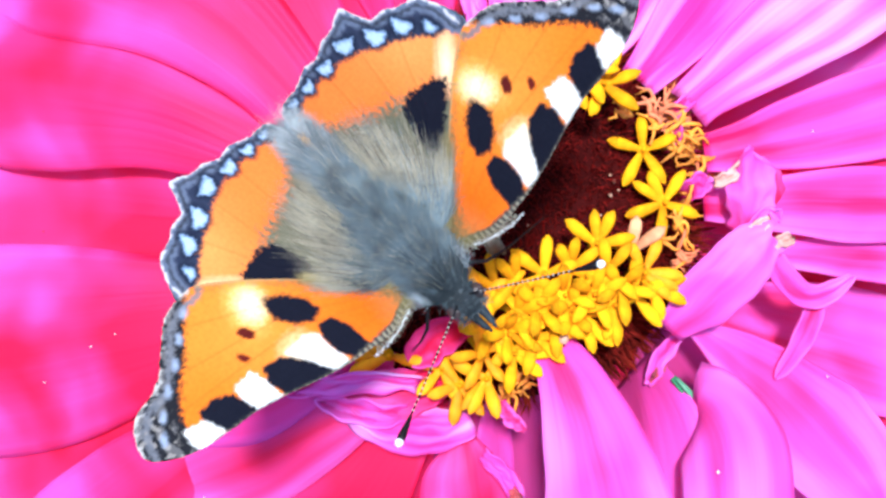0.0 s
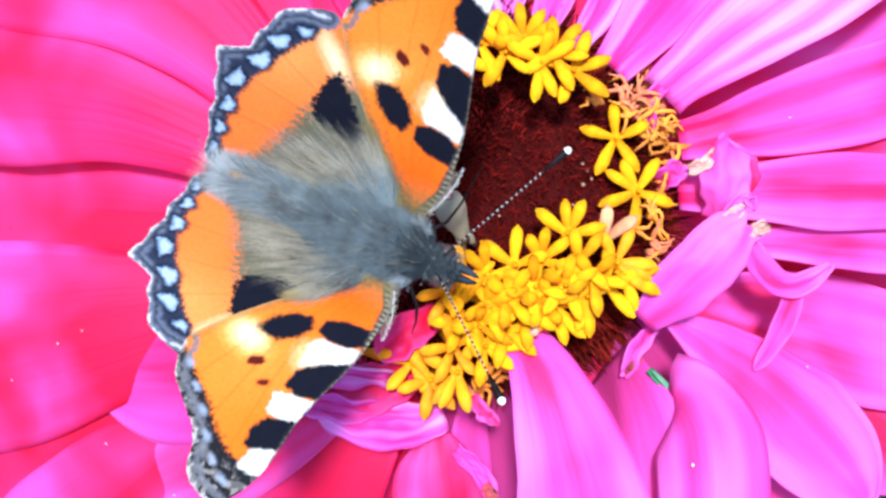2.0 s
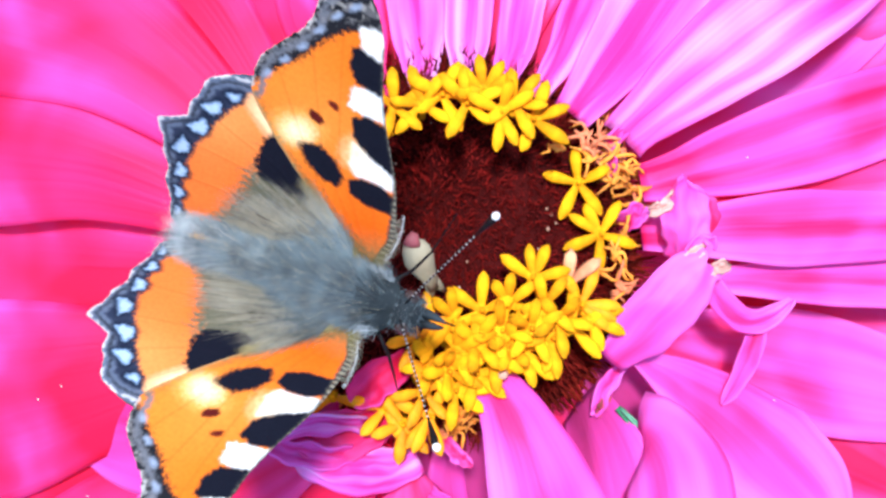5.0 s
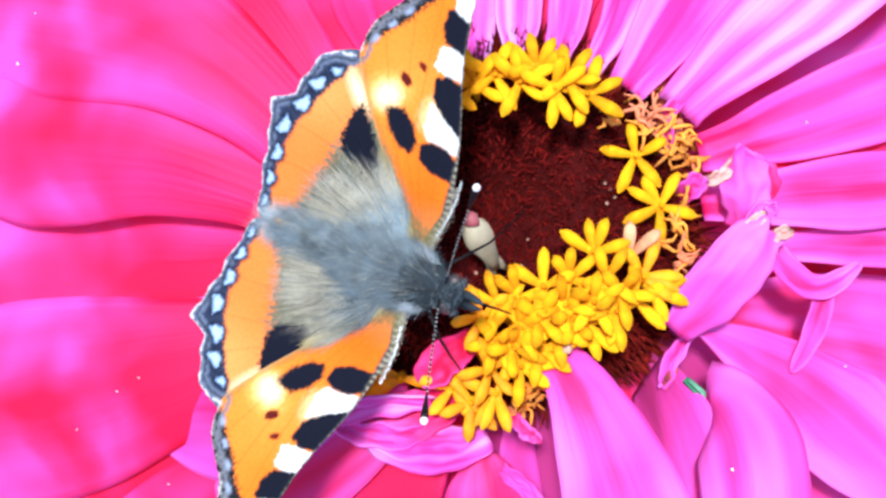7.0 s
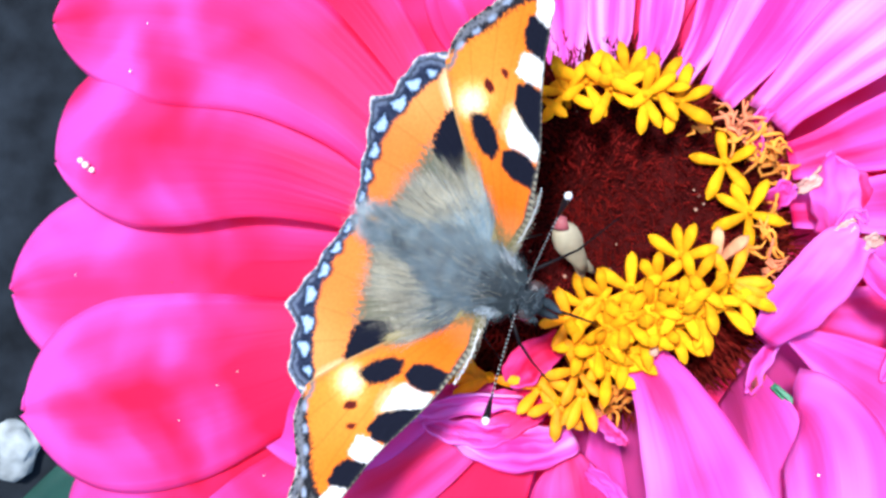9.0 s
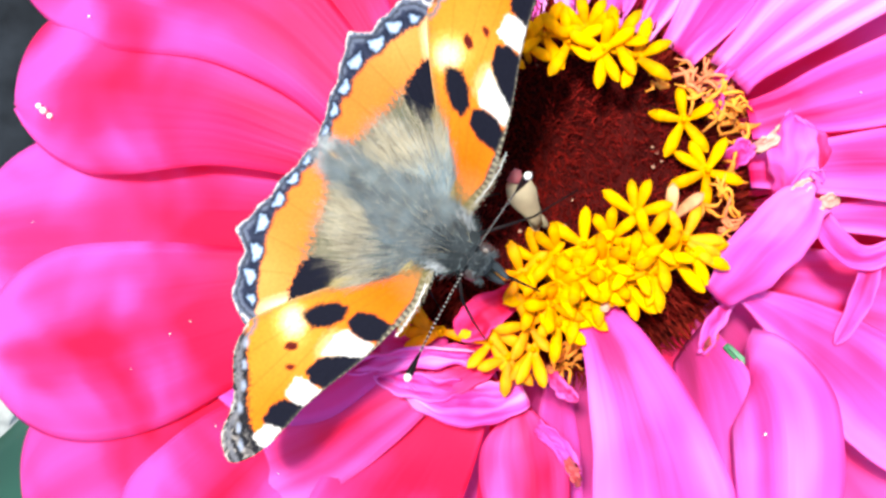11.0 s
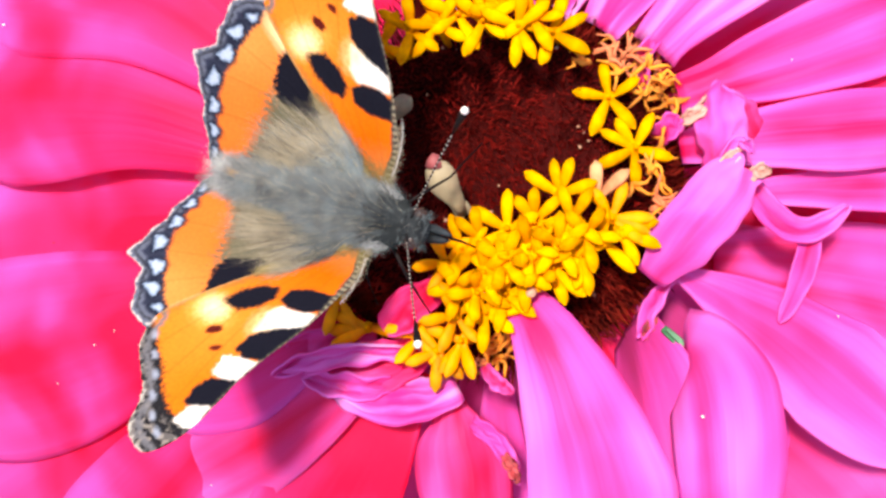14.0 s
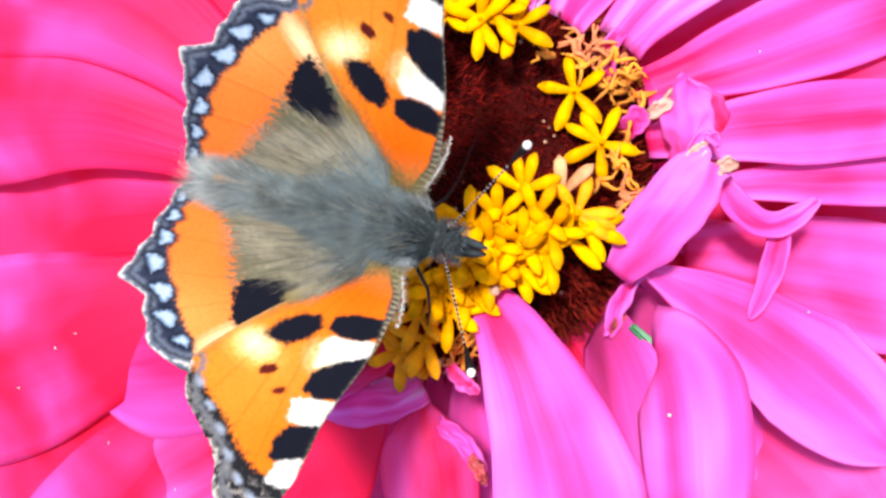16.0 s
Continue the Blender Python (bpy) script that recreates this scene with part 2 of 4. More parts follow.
def thick(ob, mm):
    s = ob.modifiers.new("thickness", "SOLIDIFY")
    s.thickness, s.offset = mm * MM, -1
    return ob


# ---- ground ----
def make_ground():
    n, half = 60, 1.0
    verts, faces = [], []
    ring = [-400, -60, -12, -4, -2] + [half * (2 * i / n - 1) * 1.5 for i in range(n + 1)] + [2, 4, 12, 60, 400]
    for y in ring:
        for x in ring:
            z = 0.018 * noise.noise((x * 9, y * 9, 0)) + 0.008 * noise.noise((x * 30, y * 30, 3)) if max(abs(x), abs(y)) < 2 else 0
            verts.append((x, y, z))
    w = len(ring)
    for i in range(w - 1):
        for j in range(w - 1):
            faces.append((i * w + j, i * w + j + 1, (i + 1) * w + j + 1, (i + 1) * w + j))
    ob = part("ground", mesh_of("ground", verts, faces), SOIL, None)
    tagged(ob, "bare dark grey soil of a flower bed", "soil", kind="structure")
    bm = bmesh.new()
    bmesh.ops.create_icosphere(bm, subdivisions=3, radius=1)
    for v in bm.verts:
        v.co = Vector((v.co.x * 0.017, v.co.y * 0.013, v.co.z * 0.008)) * (1 + 0.4 * noise.noise(v.co * 1.7))
    st = part("stone", bm, STONE, None, place=pose(-0.271, -0.092, 0.006, 0, 0, 60))
    tagged(st, "pale grey stone lying on dark soil", "stone")


make_ground()


# ---- the flower ----
flower = new("zinnia")
flower.location = (0, 0, H0)
tagged(flower, "large bright pink zinnia with yellow florets on its dark red disc", "flower")
CX, CY = 5.0, 4.0             # the disc's centre, mm


def disc_z(x, y):
    r = math.hypot(x - CX, y - CY)
    z = 3.8 - 0.010 * r * r - 6.5 * math.exp(-(math.hypot(x - 1.8, y - 8.2) / 5.2) ** 2)
    if r > 12.5:
        z -= 0.27 * (r - 12.5) ** 1.6
    return z


def make_disc():
    verts, faces = [], []
    rings, sides = 34, 72
    for i in range(rings + 1):
        r = 16.6 * i / rings
        for k in range(sides):
            a = 2 * math.pi * k / sides
            x, y = CX + r * math.cos(a), CY + r * math.sin(a)
            z = disc_z(x, y) + 0.35 * noise.noise((x * 1.2, y * 1.2, 0)) + 0.2 * noise.noise((x * 3, y * 3, 5))
            verts.append((x * MM, y * MM, z * MM))
    for i in range(rings):
        for k in range(sides):
            j = (k + 1) % sides
            faces.append((i * sides + k, i * sides + j, (i + 1) * sides + j, (i + 1) * sides + k))
    ob = part("disc", mesh_of("disc", verts, faces), DISC_RED, flower, "dark red domed flower disc")
    rnd = random.Random(7)
    verts, faces = [], []
    for i in range(17000):
        fringe = i >= 13000
        r, a = 15.3 * math.sqrt(rnd.random()), rnd.uniform(0, 2 * math.pi)
        if fringe:
            r = rnd.uniform(12.6, 17.0)
        x, y = CX + r * math.cos(a), CY + r * math.sin(a)
        z = disc_z(x, y) - 0.2
        l, w = rnd.uniform(0.7, 2.1 if r < 12 else 1.3), rnd.uniform(0.03, 0.085)
        if fringe:
            l, w = rnd.uniform(1.6, 3.4), rnd.uniform(0.05, 0.12)
        hx, hy = 2.8 - x, 8.0 - y
        hole = math.hypot(hx, hy) + 1e-6
        lean = Vector((math.cos(a), math.sin(a), 0)) * 0.09 * max(0, r - 9) + Vector((hx, hy, 0)) * (0.4 / hole if 2 < hole < 8 else 0) + Vector((rnd.gauss(0, .25), rnd.gauss(0, .25), 1))
        d = lean.normalized() * l
        t = rnd.uniform(0, 6.28)
        s = Vector((math.cos(t), math.sin(t), 0)) * w
        p = Vector((x, y, z))
        f = s.cross(d).normalized() * w * 0.5
        n = len(verts)
        for q in (p - s, p + f, p + s, p + d * 0.6 + s * 0.9, p + d + f * 0.3, p + d * 0.6 - s * 0.9):
            verts.append(q * MM)
        faces += [(n, n + 1, n + 4, n + 5), (n + 1, n + 2, n + 3, n + 4)]
        if i == 12999:
            ob = part("chaff", mesh_of("chaff", verts, faces), CHAFF, flower, "dense dark red papery chaff scales", smooth=False)
            ob["kind"] = "stuff"
            verts, faces = [], []
    ob = part("fringe", mesh_of("fringe", verts, faces), FRINGE, flower, "rim of longer brick-red chaff scales", smooth=False)
    ob["kind"] = "stuff"


make_disc()


def petal(base, mid, tip, half, mat=None, cup=0.25, roll=0.0, wave=0.9, full=0.62, notch=0.03, curl=0.0, name="petal", seed=None, label="", foot=0.42, blunt=2.4, even=False, tip_width=0.06, ridge=0.17, back=0.3):
    """One ray petal. base, mid, tip: its middle line in mm; half: its largest half width; cup: rise of the edges (negative: arched);
    roll: degrees by which it tips sideways; full: where it is widest; curl: turn back of the tip; ridge: height of its lengthwise folds."""
    rnd = random.Random(int(abs(base[0] * 71 + tip[1] * 37 + half * 13)) if seed is None else seed)
    b, m, t = Vector(base), Vector(mid), Vector(tip)
    c = 2 * m - 0.5 * (b + t)
    nu, nv = 34, 17
    verts, uvs, faces = [], [], []
    k1, k2 = rnd.uniform(0, 40), rnd.uniform(0, 40)
    length = (m - b).length + (t - m).length
    for i in range(nu + 1):
        u = i / nu
        uu = 1 - (1 - u) ** 1.7
        p = b * (1 - uu) ** 2 + c * 2 * uu * (1 - uu) + t * uu ** 2
        d = (2 * (1 - uu) * (c - b) + 2 * uu * (t - c)).normalized()
        side = Vector((-d.y, d.x, 0)).normalized()
        side = (Matrix.Rotation(radians(roll), 3, d) @ side).normalized()
        up = d.cross(side)
        if uu < full:
            s = uu / full
            w = foot + (1 - foot) * (s if even else 3 * s * s - 2 * s ** 3)
        else:
            s = (uu - full) / (1 - full)
            w = math.sqrt(max(0.0, 1 - s ** blunt))
        w = max(w, tip_width if uu > full else 0.03) * half
        for j in range(nv + 1):
            v = 2 * j / nv - 1
            q = p + side * w * v
            q += d * (-notch * length * (1 - abs(v)) ** 2 * max(0, uu - 0.8) / 0.2)
            q -= d * back * w * v * v * max(0, uu - 0.72) / 0.28
            q += d * 0.5 * wave * min(1, half / 5) * noise.noise((v * 1.9 + k1, 0, k2)) * max(0, uu - 0.6) / 0.4
            lift = cup * w * (v * v - 0.3)
            lift += wave * 0.5 * noise.noise((uu * 4 + k1, v * 1.1 + k2, 0)) * (0.3 + uu)
            lift += ridge * math.cos(v * 8.0 + k1) * min(1, w / 5) * (0.7 + 0.6 * noise.noise((uu * 2, v * 3, k2))) * (0.4 + 0.6 * uu) * min(1, w / 2)
            if curl and uu > 0.6:
                s = (uu - 0.6) / 0.4
                lift += curl * s * s
                q -= d * abs(curl) * 0.35 * s * s
            q += up * lift
            q += side * 0.25 * wave * noise.noise((uu * 6 + k2, v * 2, k1))
            verts.append(q * MM)
            uvs.append((uu, (v + 1) / 2))
    for i in range(nu):
        for j in range(nv):
            n = i * (nv + 1) + j
            faces.append((n, n + nv + 1, n + nv + 2, n + 1))
    ob = part(name, mesh_of(name, verts, faces, uvs), mat or PINK, flower, label)
    return thick(ob, 0.22)


# lower whorl: broad petals all round, under the others; near ones coloured as if shaded
rnd = random.Random(11)
for i in range(20):
    a = 2 * math.pi * (i + 0.5) / 20
    ca, sa = math.cos(a), math.sin(a)
    west = max(0.0, -ca)
    reach = 52 + rnd.uniform(-1, 1) - 1.0 * west
    petal((CX + 13 * ca, CY + 13 * sa, -2.5), (CX + 28 * ca, CY + 28 * sa, -5.0 - 2 * west),
          (CX + reach * ca, CY + reach * sa, -6 - 9 * west), 7.4, cup=0.12, wave=0.8, mat=SHADED_PINK if sa < -0.6 and -0.3 < ca < 0.35 else MID_PINK if ca > 0.1 else PINK)

# broad, smooth petals of the side that droops
WEST = dict(full=0.70, blunt=2.3, tip_width=0.04, notch=0.0, ridge=0.07, wave=0.9, back=0.08)
petal((-9.6, 10.5, 2), (-22.5, 26.8, -2), (-40.0, 38.0, -11), 8.6, cup=0.05, **WEST)
petal((-11.2, 9.0, 3.0), (-27.4, 22.2, 0.6), (-48.6, 25.8, -9), 8.2, cup=-0.12, **WEST)
petal((-12.6, 5.6, 2.2), (-30.5, 12.6, -0.4), (-49.2, 12.2, -10.5), 8.4, cup=-0.18, **WEST)
petal((-13.2, 1.2, 0.8), (-30.4, 0.0, -4), (-55.0, -1.2, -13), 10.4, cup=-0.05, **WEST)
petal((-13.6, -4.3, 2), (-31.6, -9.4, -1), (-52.4, -13.4, -10), 9.4, cup=-0.15, **WEST)
petal((-14.0, -8.6, 0.6), (-30.4, -19.6, -3.6), (-48.2, -29.4, -12), 9.8, cup=-0.05, **WEST)
petal((-11.3, -10.7, 1.5), (-24.3, -22.4, -1.5), (-35.6, -34.0, -8), 6.8, cup=-0.1, **WEST)
petal((-8.3, -6.6, 3.0), (-17.5, -9.0, 2.4), (-29.4, -10.3, -2.2), 8.2, cup=-0.12, full=0.55, foot=0.5, blunt=3.0, notch=0.0, wave=0.4, mat=PALE_PINK, ridge=0.05)
# near petals
petal((-4.6, -11.6, 2.6), (-15.4, -17.6, 1.4), (-33.0, -27.4, -6), 5.2, cup=-0.12, mat=MID_PINK, ridge=0.1)
petal((-1.9, -12.0, 2), (-8.4, -21.6, 0.8), (-17.0, -34.5, -3), 6.0, cup=0.1, mat=PINK, ridge=0.1)
petal((1.6, -14.8, 2.6), (2.2, -20.0, 3.6), (3.6, -31.0, 2), 4.0, cup=-0.35, roll=-12, full=0.5, foot=0.2, mat=MID_PINK, ridge=0.3)
petal((3.0, -16.6, 4.2), (5.2, -18.4, 5.0), (6.6, -21.4, 4.0), 0.7, wave=1.4, cup=0.6, mat=PALE_PINK, name="inner_petal", full=0.5, foot=0.7)
petal((5.5, -19.2, 5.0), (6.2, -20.2, 5.3), (6.6, -21.3, 4.8), 0.35, wave=1.0, cup=0.5, mat=TORN, name="torn_edge", label="torn brown edge of a petal", full=0.5, foot=0.7)
petal((7.2, -6.4, 7.6), (11.2, -14.8, 10.4), (14.4, -28.8, 9.6), 5.6, full=0.76, foot=0.27, cup=-0.12, mat=PALE_PINK, notch=0.01, even=True, blunt=3, tip_width=0.2)
# its mauve colour holds the shade beside the petal before it
petal((16.2, -9.4, 0.4), (17.7, -16.4, 5.2), (19.2, -29, 6.4), 4.7, cup=-0.1, full=0.45, foot=0.55, roll=42, mat=SHADED_PINK, wave=0.6)
petal((20.6, -11.2, 5.6), (21.7, -15.8, 11.8), (21.2, -29.0, 12.6), 4.4, cup=-0.45, full=0.40, foot=0.72, blunt=2.8, roll=26, mat=PALE_PINK, wave=0.6, label="pale pink petal that arches upwards")
# low petal, its colour darkened for the shade of those above
petal((17.4, -7.0, -1.6), (24.5, -12.6, -3.4), (38, -27, -8), 5.2, cup=0.1, mat=SHADED_PINK)
petal((19.9, -5.0, 4.2), (29.2, -11.0, 1.8), (40.6, -21.4, -1), 4.9, cup=0.2, foot=0.1, full=0.66, blunt=2.8, even=True, mat=PALE_PINK, ridge=0.35)
petal((24, -4.4, -3.4), (34, -6.2, -3.2), (56, -11, -5), 5.4, cup=0.1, foot=0.5, mat=PALE_PINK, ridge=0.3)
petal((27.0, 1.4, 2.0), (37, 1.4, 2.0), (57, 0.8, -2), 2.1, cup=0.2, foot=0.5, mat=PALE_PINK)
petal((17.6, -5.4, 6.0), (21.4, -0.9, 8.4), (25.4, 3.5, 7.6), 2.55, cup=-0.22, full=0.3, foot=0.5, curl=0.5, name="inner_petal", mat=PALE_PINK, notch=0.10, blunt=7, wave=1.0, tip_width=0.7, ridge=0.3, label="short pale pink petal with a curled torn tip")
petal((25.8, 1.8, 5.6), (29.2, -1.9, 5.2), (33.6, 0.0, 4.2), 0.95, cup=0.8, curl=0.5, name="inner_petal", full=0.35, foot=0.8, mat=PALE_PINK, wave=0.7)
petal((23.2, 3.5, 8.0), (24.3, 4.9, 8.8), (25.6, 4.0, 8.2), 0.30, cup=0.7, mat=PALE_PINK, name="folded_tip", foot=0.8, full=0.5, wave=0.6)
petal((23.2, 3.1, 8.3), (23.9, 3.7, 8.6), (24.5, 4.1, 8.4), 0.36, cup=0.7, mat=FOLD, name="folded_tip", foot=0.7, full=0.5, wave=0.5, label="cream folded tip of a petal")
petal((25.2, 2.2, 7.9), (25.9, 2.5, 8.4), (26.8, 2.8, 8.0), 0.40, cup=0.7, mat=FOLD, name="folded_tip", foot=0.7, full=0.5, wave=0.9)
petal((20.6, 7.0, 6.2), (21.6, 7.5, 6.9), (22.6, 8.6, 6.4), 0.42, cup=0.8, mat=FOLD, name="folded_tip", foot=0.7, full=0.5, wave=0.9, label="cream folded tip of a petal")
petal((30.4, -1.8, 4.4), (30.0, -5.0, 4.2), (28.2, -9.4, 2.4), 0.95, cup=0.15, name="inner_petal", mat=PALE_PINK, full=0.45, foot=0.8, wave=0.5)
petal((19.7, -5.2, 4.4), (18.0, -7.4, 3.8), (16.9, -10.2, 3.0), 0.7, wave=0.8, cup=0.5, name="inner_petal", mat=PALE_PINK, foot=0.7, full=0.6)
petal((18.4, -8.6, 3.0), (17.9, -9.4, 3.3), (17.6, -10.4, 3.0), 0.55, wave=0.8, cup=0.4, name="torn_edge", mat=TORN, foot=0.7, full=0.5)
petal((20.6, 5.2, 3.6), (31.6, 5.8, 4.4), (57, 7.0, 0), 3.2, mat=PALE_PINK, cup=-0.15, ridge=0.3)
petal((22.4, 7.6, 1.8), (34, 9.4, 1.8), (57, 13.0, -2), 3.2, mat=MID_PINK, cup=0.1, ridge=0.3)
petal((20.8, 9.6, 2.4), (33, 13.2, 2.6), (56, 21.0, -1), 4.0, mat=PALE_PINK, cup=0.2, ridge=0.4)
petal((17.8, 11.2, -1), (27.8, 16.2, -3.4), (50, 30.0, -7), 4.6, mat=PALE_PINK, cup=0.15)
petal((23.6, 3.0, 6.2), (23.4, 6.2, 7.6), (23.6, 9.9, 6.2), 2.0, cup=-0.4, name="inner_petal", mat=PALE_PINK, foot=0.8, full=0.5, wave=1.6, roll=-14, ridge=0.3)
petal((26.4, 5.4, 4.6), (25.4, 7.0, 5.8), (24.2, 9.2, 5.8), 1.5, cup=-0.4, name="inner_petal", mat=MID_PINK, foot=0.8, full=0.5, wave=1.2)
petal((18.9, 13.2, 3.4), (28.6, 21.6, 5.4), (47, 34.5, 1), 4.5, mat=PALEST, foot=0.45, ridge=0.4, wave=1.3)
petal((14.6, 15.2, 3.0), (20.4, 23.4, 3.8), (31, 39, 0), 3.8, mat=PALEST, foot=0.45, ridge=0.4)
petal((11.5, 16.8, 2.0), (15.2, 23.2, 1.6), (20.2, 37, -2), 2.0, mat=PALEST, ridge=0.4)
petal((8.6, 17.8, 1.2), (10.3, 23, 0.6), (12.6, 37, -3), 2.0, mat=PALEST, ridge=0.4)
petal((5.2, 18.2, 1.2), (5.9, 23, 0.6), (6.4, 37, -3), 2.1, mat=PALEST, ridge=0.4)
petal((1.9, 17.6, 1), (1.5, 22.8, 0.2), (0.5, 37, -4), 2.5, mat=PALEST, ridge=0.3)
petal((-1.9, 15.1, 1.6), (-5.4, 22.8, -0.8), (-8.6, 37, -6), 4.6, cup=0.1)
petal((-6.6, 11.7, 1.8), (-11.7, 20.7, -0.8), (-19.5, 33.6, -8), 6.0, cup=0.05)
petal((18.8, -9.4, 5.0), (20.0, -10.6, 5.5), (21.4, -12.0, 5.4), 0.11, cup=0.5, wave=0, mat=BRACT, name="bract", full=0.5, foot=0.6, notch=0, label="narrow green bract between the petals")
petal((18.6, -9.4, 4.6), (19.9, -10.7, 5.1), (21.4, -12.2, 5.0), 0.26, cup=0.5, wave=0, mat=BRACT_DARK, name="bract", full=0.5, foot=0.6, notch=0, label="dark green bract under the pale one")
# small crumpled petals by the florets
petal((0.9, -5.6, 6), (-1.6, -7.0, 7), (-3.4, -9.0, 6.4), 1.5, cup=0.3, name="inner_petal", full=0.5, foot=0.7, blunt=4, mat=MID_PINK)
petal((1.9, -13.6, 4.4), (-2.6, -14.4, 5.4), (-8.6, -13.7, 3.8), 2.1, cup=-0.4, wave=1.4, name="inner_petal", foot=0.6, full=0.4, roll=24, mat=PALEST, ridge=0.3)
petal((-2.6, -10.8, 5.0), (-7.6, -10.7, 5.8), (-13.2, -12.3, 4.0), 0.9, cup=0.8, wave=1.4, name="inner_petal", foot=0.7, full=0.5, roll=-20, mat=PALEST)
petal((-3.4, -13.2, 4.6), (-6.6, -13.4, 5.0), (-10.8, -12.6, 3.4), 0.9, cup=0.9, wave=1.4, name="inner_petal", foot=0.7, full=0.5, mat=PALE_PINK)
petal((-0.6, -10.4, 4.2), (-4.4, -11.8, 4.4), (-9.4, -11.6, 3.4), 2.0, cup=0.5, wave=1.8, name="inner_petal", foot=0.7, full=0.5, mat=MID_PINK)
petal((-4.6, -9.6, 3.6), (-8.4, -10.0, 4.0), (-12.4, -10.4, 2.8), 1.3, cup=0.6, wave=1.2, name="inner_petal", foot=0.7, full=0.5, mat=PALE_PINK)
petal((4.2, -12.0, 4.6), (5.0, -13.2, 5.0), (6.4, -14.2, 4.6), 0.6, name="inner_petal", foot=0.8, mat=MID_PINK)
petal((17.2, 12.2, 1.6), (18.6, 13.6, 3.4), (19.8, 15.4, 3.2), 0.5, cup=0.8, name="inner_petal", mat=PALE_PINK, foot=0.8)
petal((18.6, 5.8, 2.4), (19.6, 6.6, 4.4), (20.6, 7.4, 4.4), 0.8, cup=0.8, name="inner_petal", mat=PALE_PINK, foot=0.8)
petal((17.2, 9.8, 2.0), (17.8, 10.6, 3.4), (17.9, 11.8, 3.2), 0.45, cup=0.8, name="inner_petal", mat=MID_PINK, foot=0.8)


# ---- florets ----
def lobe_mesh(name, length, width, bend, seed):
    """One plump, blunt floret lobe along +x, with a shallow groove on its face."""
    rnd = random.Random(seed)
    verts, faces = [], []
    nu, nv = 7, 8
    for i in range(nu + 1):
        u = i / nu
        w = width * 0.5 * (0.52 + 0.48 * min(1, u / 0.5)) * math.sqrt(max(0.02, 1 - max(0, (u - 0.58) / 0.425) ** 2.2))
        for j in range(nv):
            a = 2 * math.pi * j / nv
            z = 0.62 * w * math.sin(a) - 0.10 * w * max(0, math.sin(a)) ** 6
            verts.append(Vector((u * length, w * math.cos(a) + 0.03 * rnd.uniform(-1, 1), bend * u * u * length + z)) * MM)
    for i in range(nu):
        for j in range(nv):
            k = (j + 1) % nv
            faces.append((i * nv + j, i * nv + k, (i + 1) * nv + k, (i + 1) * nv + j))
    faces.append(tuple(range(nv)))
    faces.append(tuple(nu * nv + j for j in range(nv))[::-1])
    return mesh_of(name, verts, [f[::-1] for f in faces])


def lobe_set(mat):
    out = [lobe_mesh("lobe", l, w, b, i) for i, (l, w, b) in enumerate([(2.8, 1.06, -0.14), (2.5, 1.0, 0.05), (2.9, 1.08, -0.05), (2.6, 1.02, -0.2)])]
    for me in out:
        me.materials.append(mat)
    return out


LOBES, DRY_LOBES, PALE_LOBES = lobe_set(YELLOW), lobe_set(DRY_YELLOW), lobe_set(PALE_LOBE)
tv, tf = tube([(0, 0, -6.0), (0, 0, -2.4), (0, 0, -1.2), (0, 0, 0.05)], [0.26, 0.3, 0.36, 0.5], 8)
TUBE = mesh_of("floret", tv, tf)
TUBE.materials.append(YELLOW)
pv, pf = tube([(0, 0, 0), (0.02, 0, 0.45), (0, 0.02, 0.9)], [0.18, 0.22, 0.1], 6)
PISTIL = mesh_of("pistil", pv, pf)
PISTIL.materials.append(YELLOW)


def floret(x, y, z, ways, lift=25, lobes=LOBES, size=1.0):
    """A disc floret. ways: the headings of its lobes in degrees; lift: how far they stand up."""
    rnd = random.Random(int(x * 97 + y * 31 + 500))
    f = part("floret", TUBE, None, flower, place=pose(x * MM, y * MM, z * MM, rnd.uniform(-8, 8), rnd.uniform(-8, 8), 0))
    for a in ways:
        m = pose(0, 0, 0, 0, 0, a + rnd.uniform(-5, 5)) @ pose(0.35 * MM, 0, 0, rnd.uniform(-25, 25), -(lift + rnd.uniform(-10, 10)), 0)
        part("lobe", lobes[rnd.randrange(4)], None, f, place=m @ Matrix.Scale(size * rnd.uniform(0.92, 1.08), 4))
    part("pistil", PISTIL, None, f)


# two open stars
floret(15.0, 9.4, 4.2, (95, 30, 312, 240, 168), 8)
floret(16.9, 5.1, 4.6, (152, 62, 118, 342, 270, 205), 8)
# the far tuft
floret(5.2, 15.3, 7.8, (100, 140, 20, 245, 320), 22)
floret(7.9, 14.7, 8.2, (80, 150, 30, 265, 300), 25)
floret(9.0, 15.4, 8.0, (105, 50, 0, 290, 210), 25)
floret(10.6, 14.2, 7.6, (20, 330, 70, 250, 160), 14)
floret(3.2, 16.0, 7.4, (70, 150, 215, 300, 10), 24)
floret(6.6, 16.4, 7.2, (100, 60, 150, 20, 200), 35)
floret(1.6, 15.2, 7.4, (110, 180, 60, 230, 330), 22)
floret(-0.6, 15.0, 7.2, (95, 150, 30, 250, 320), 22)
floret(-3.0, 14.0, 7.0, (120, 190, 60, 260, 330), 22)
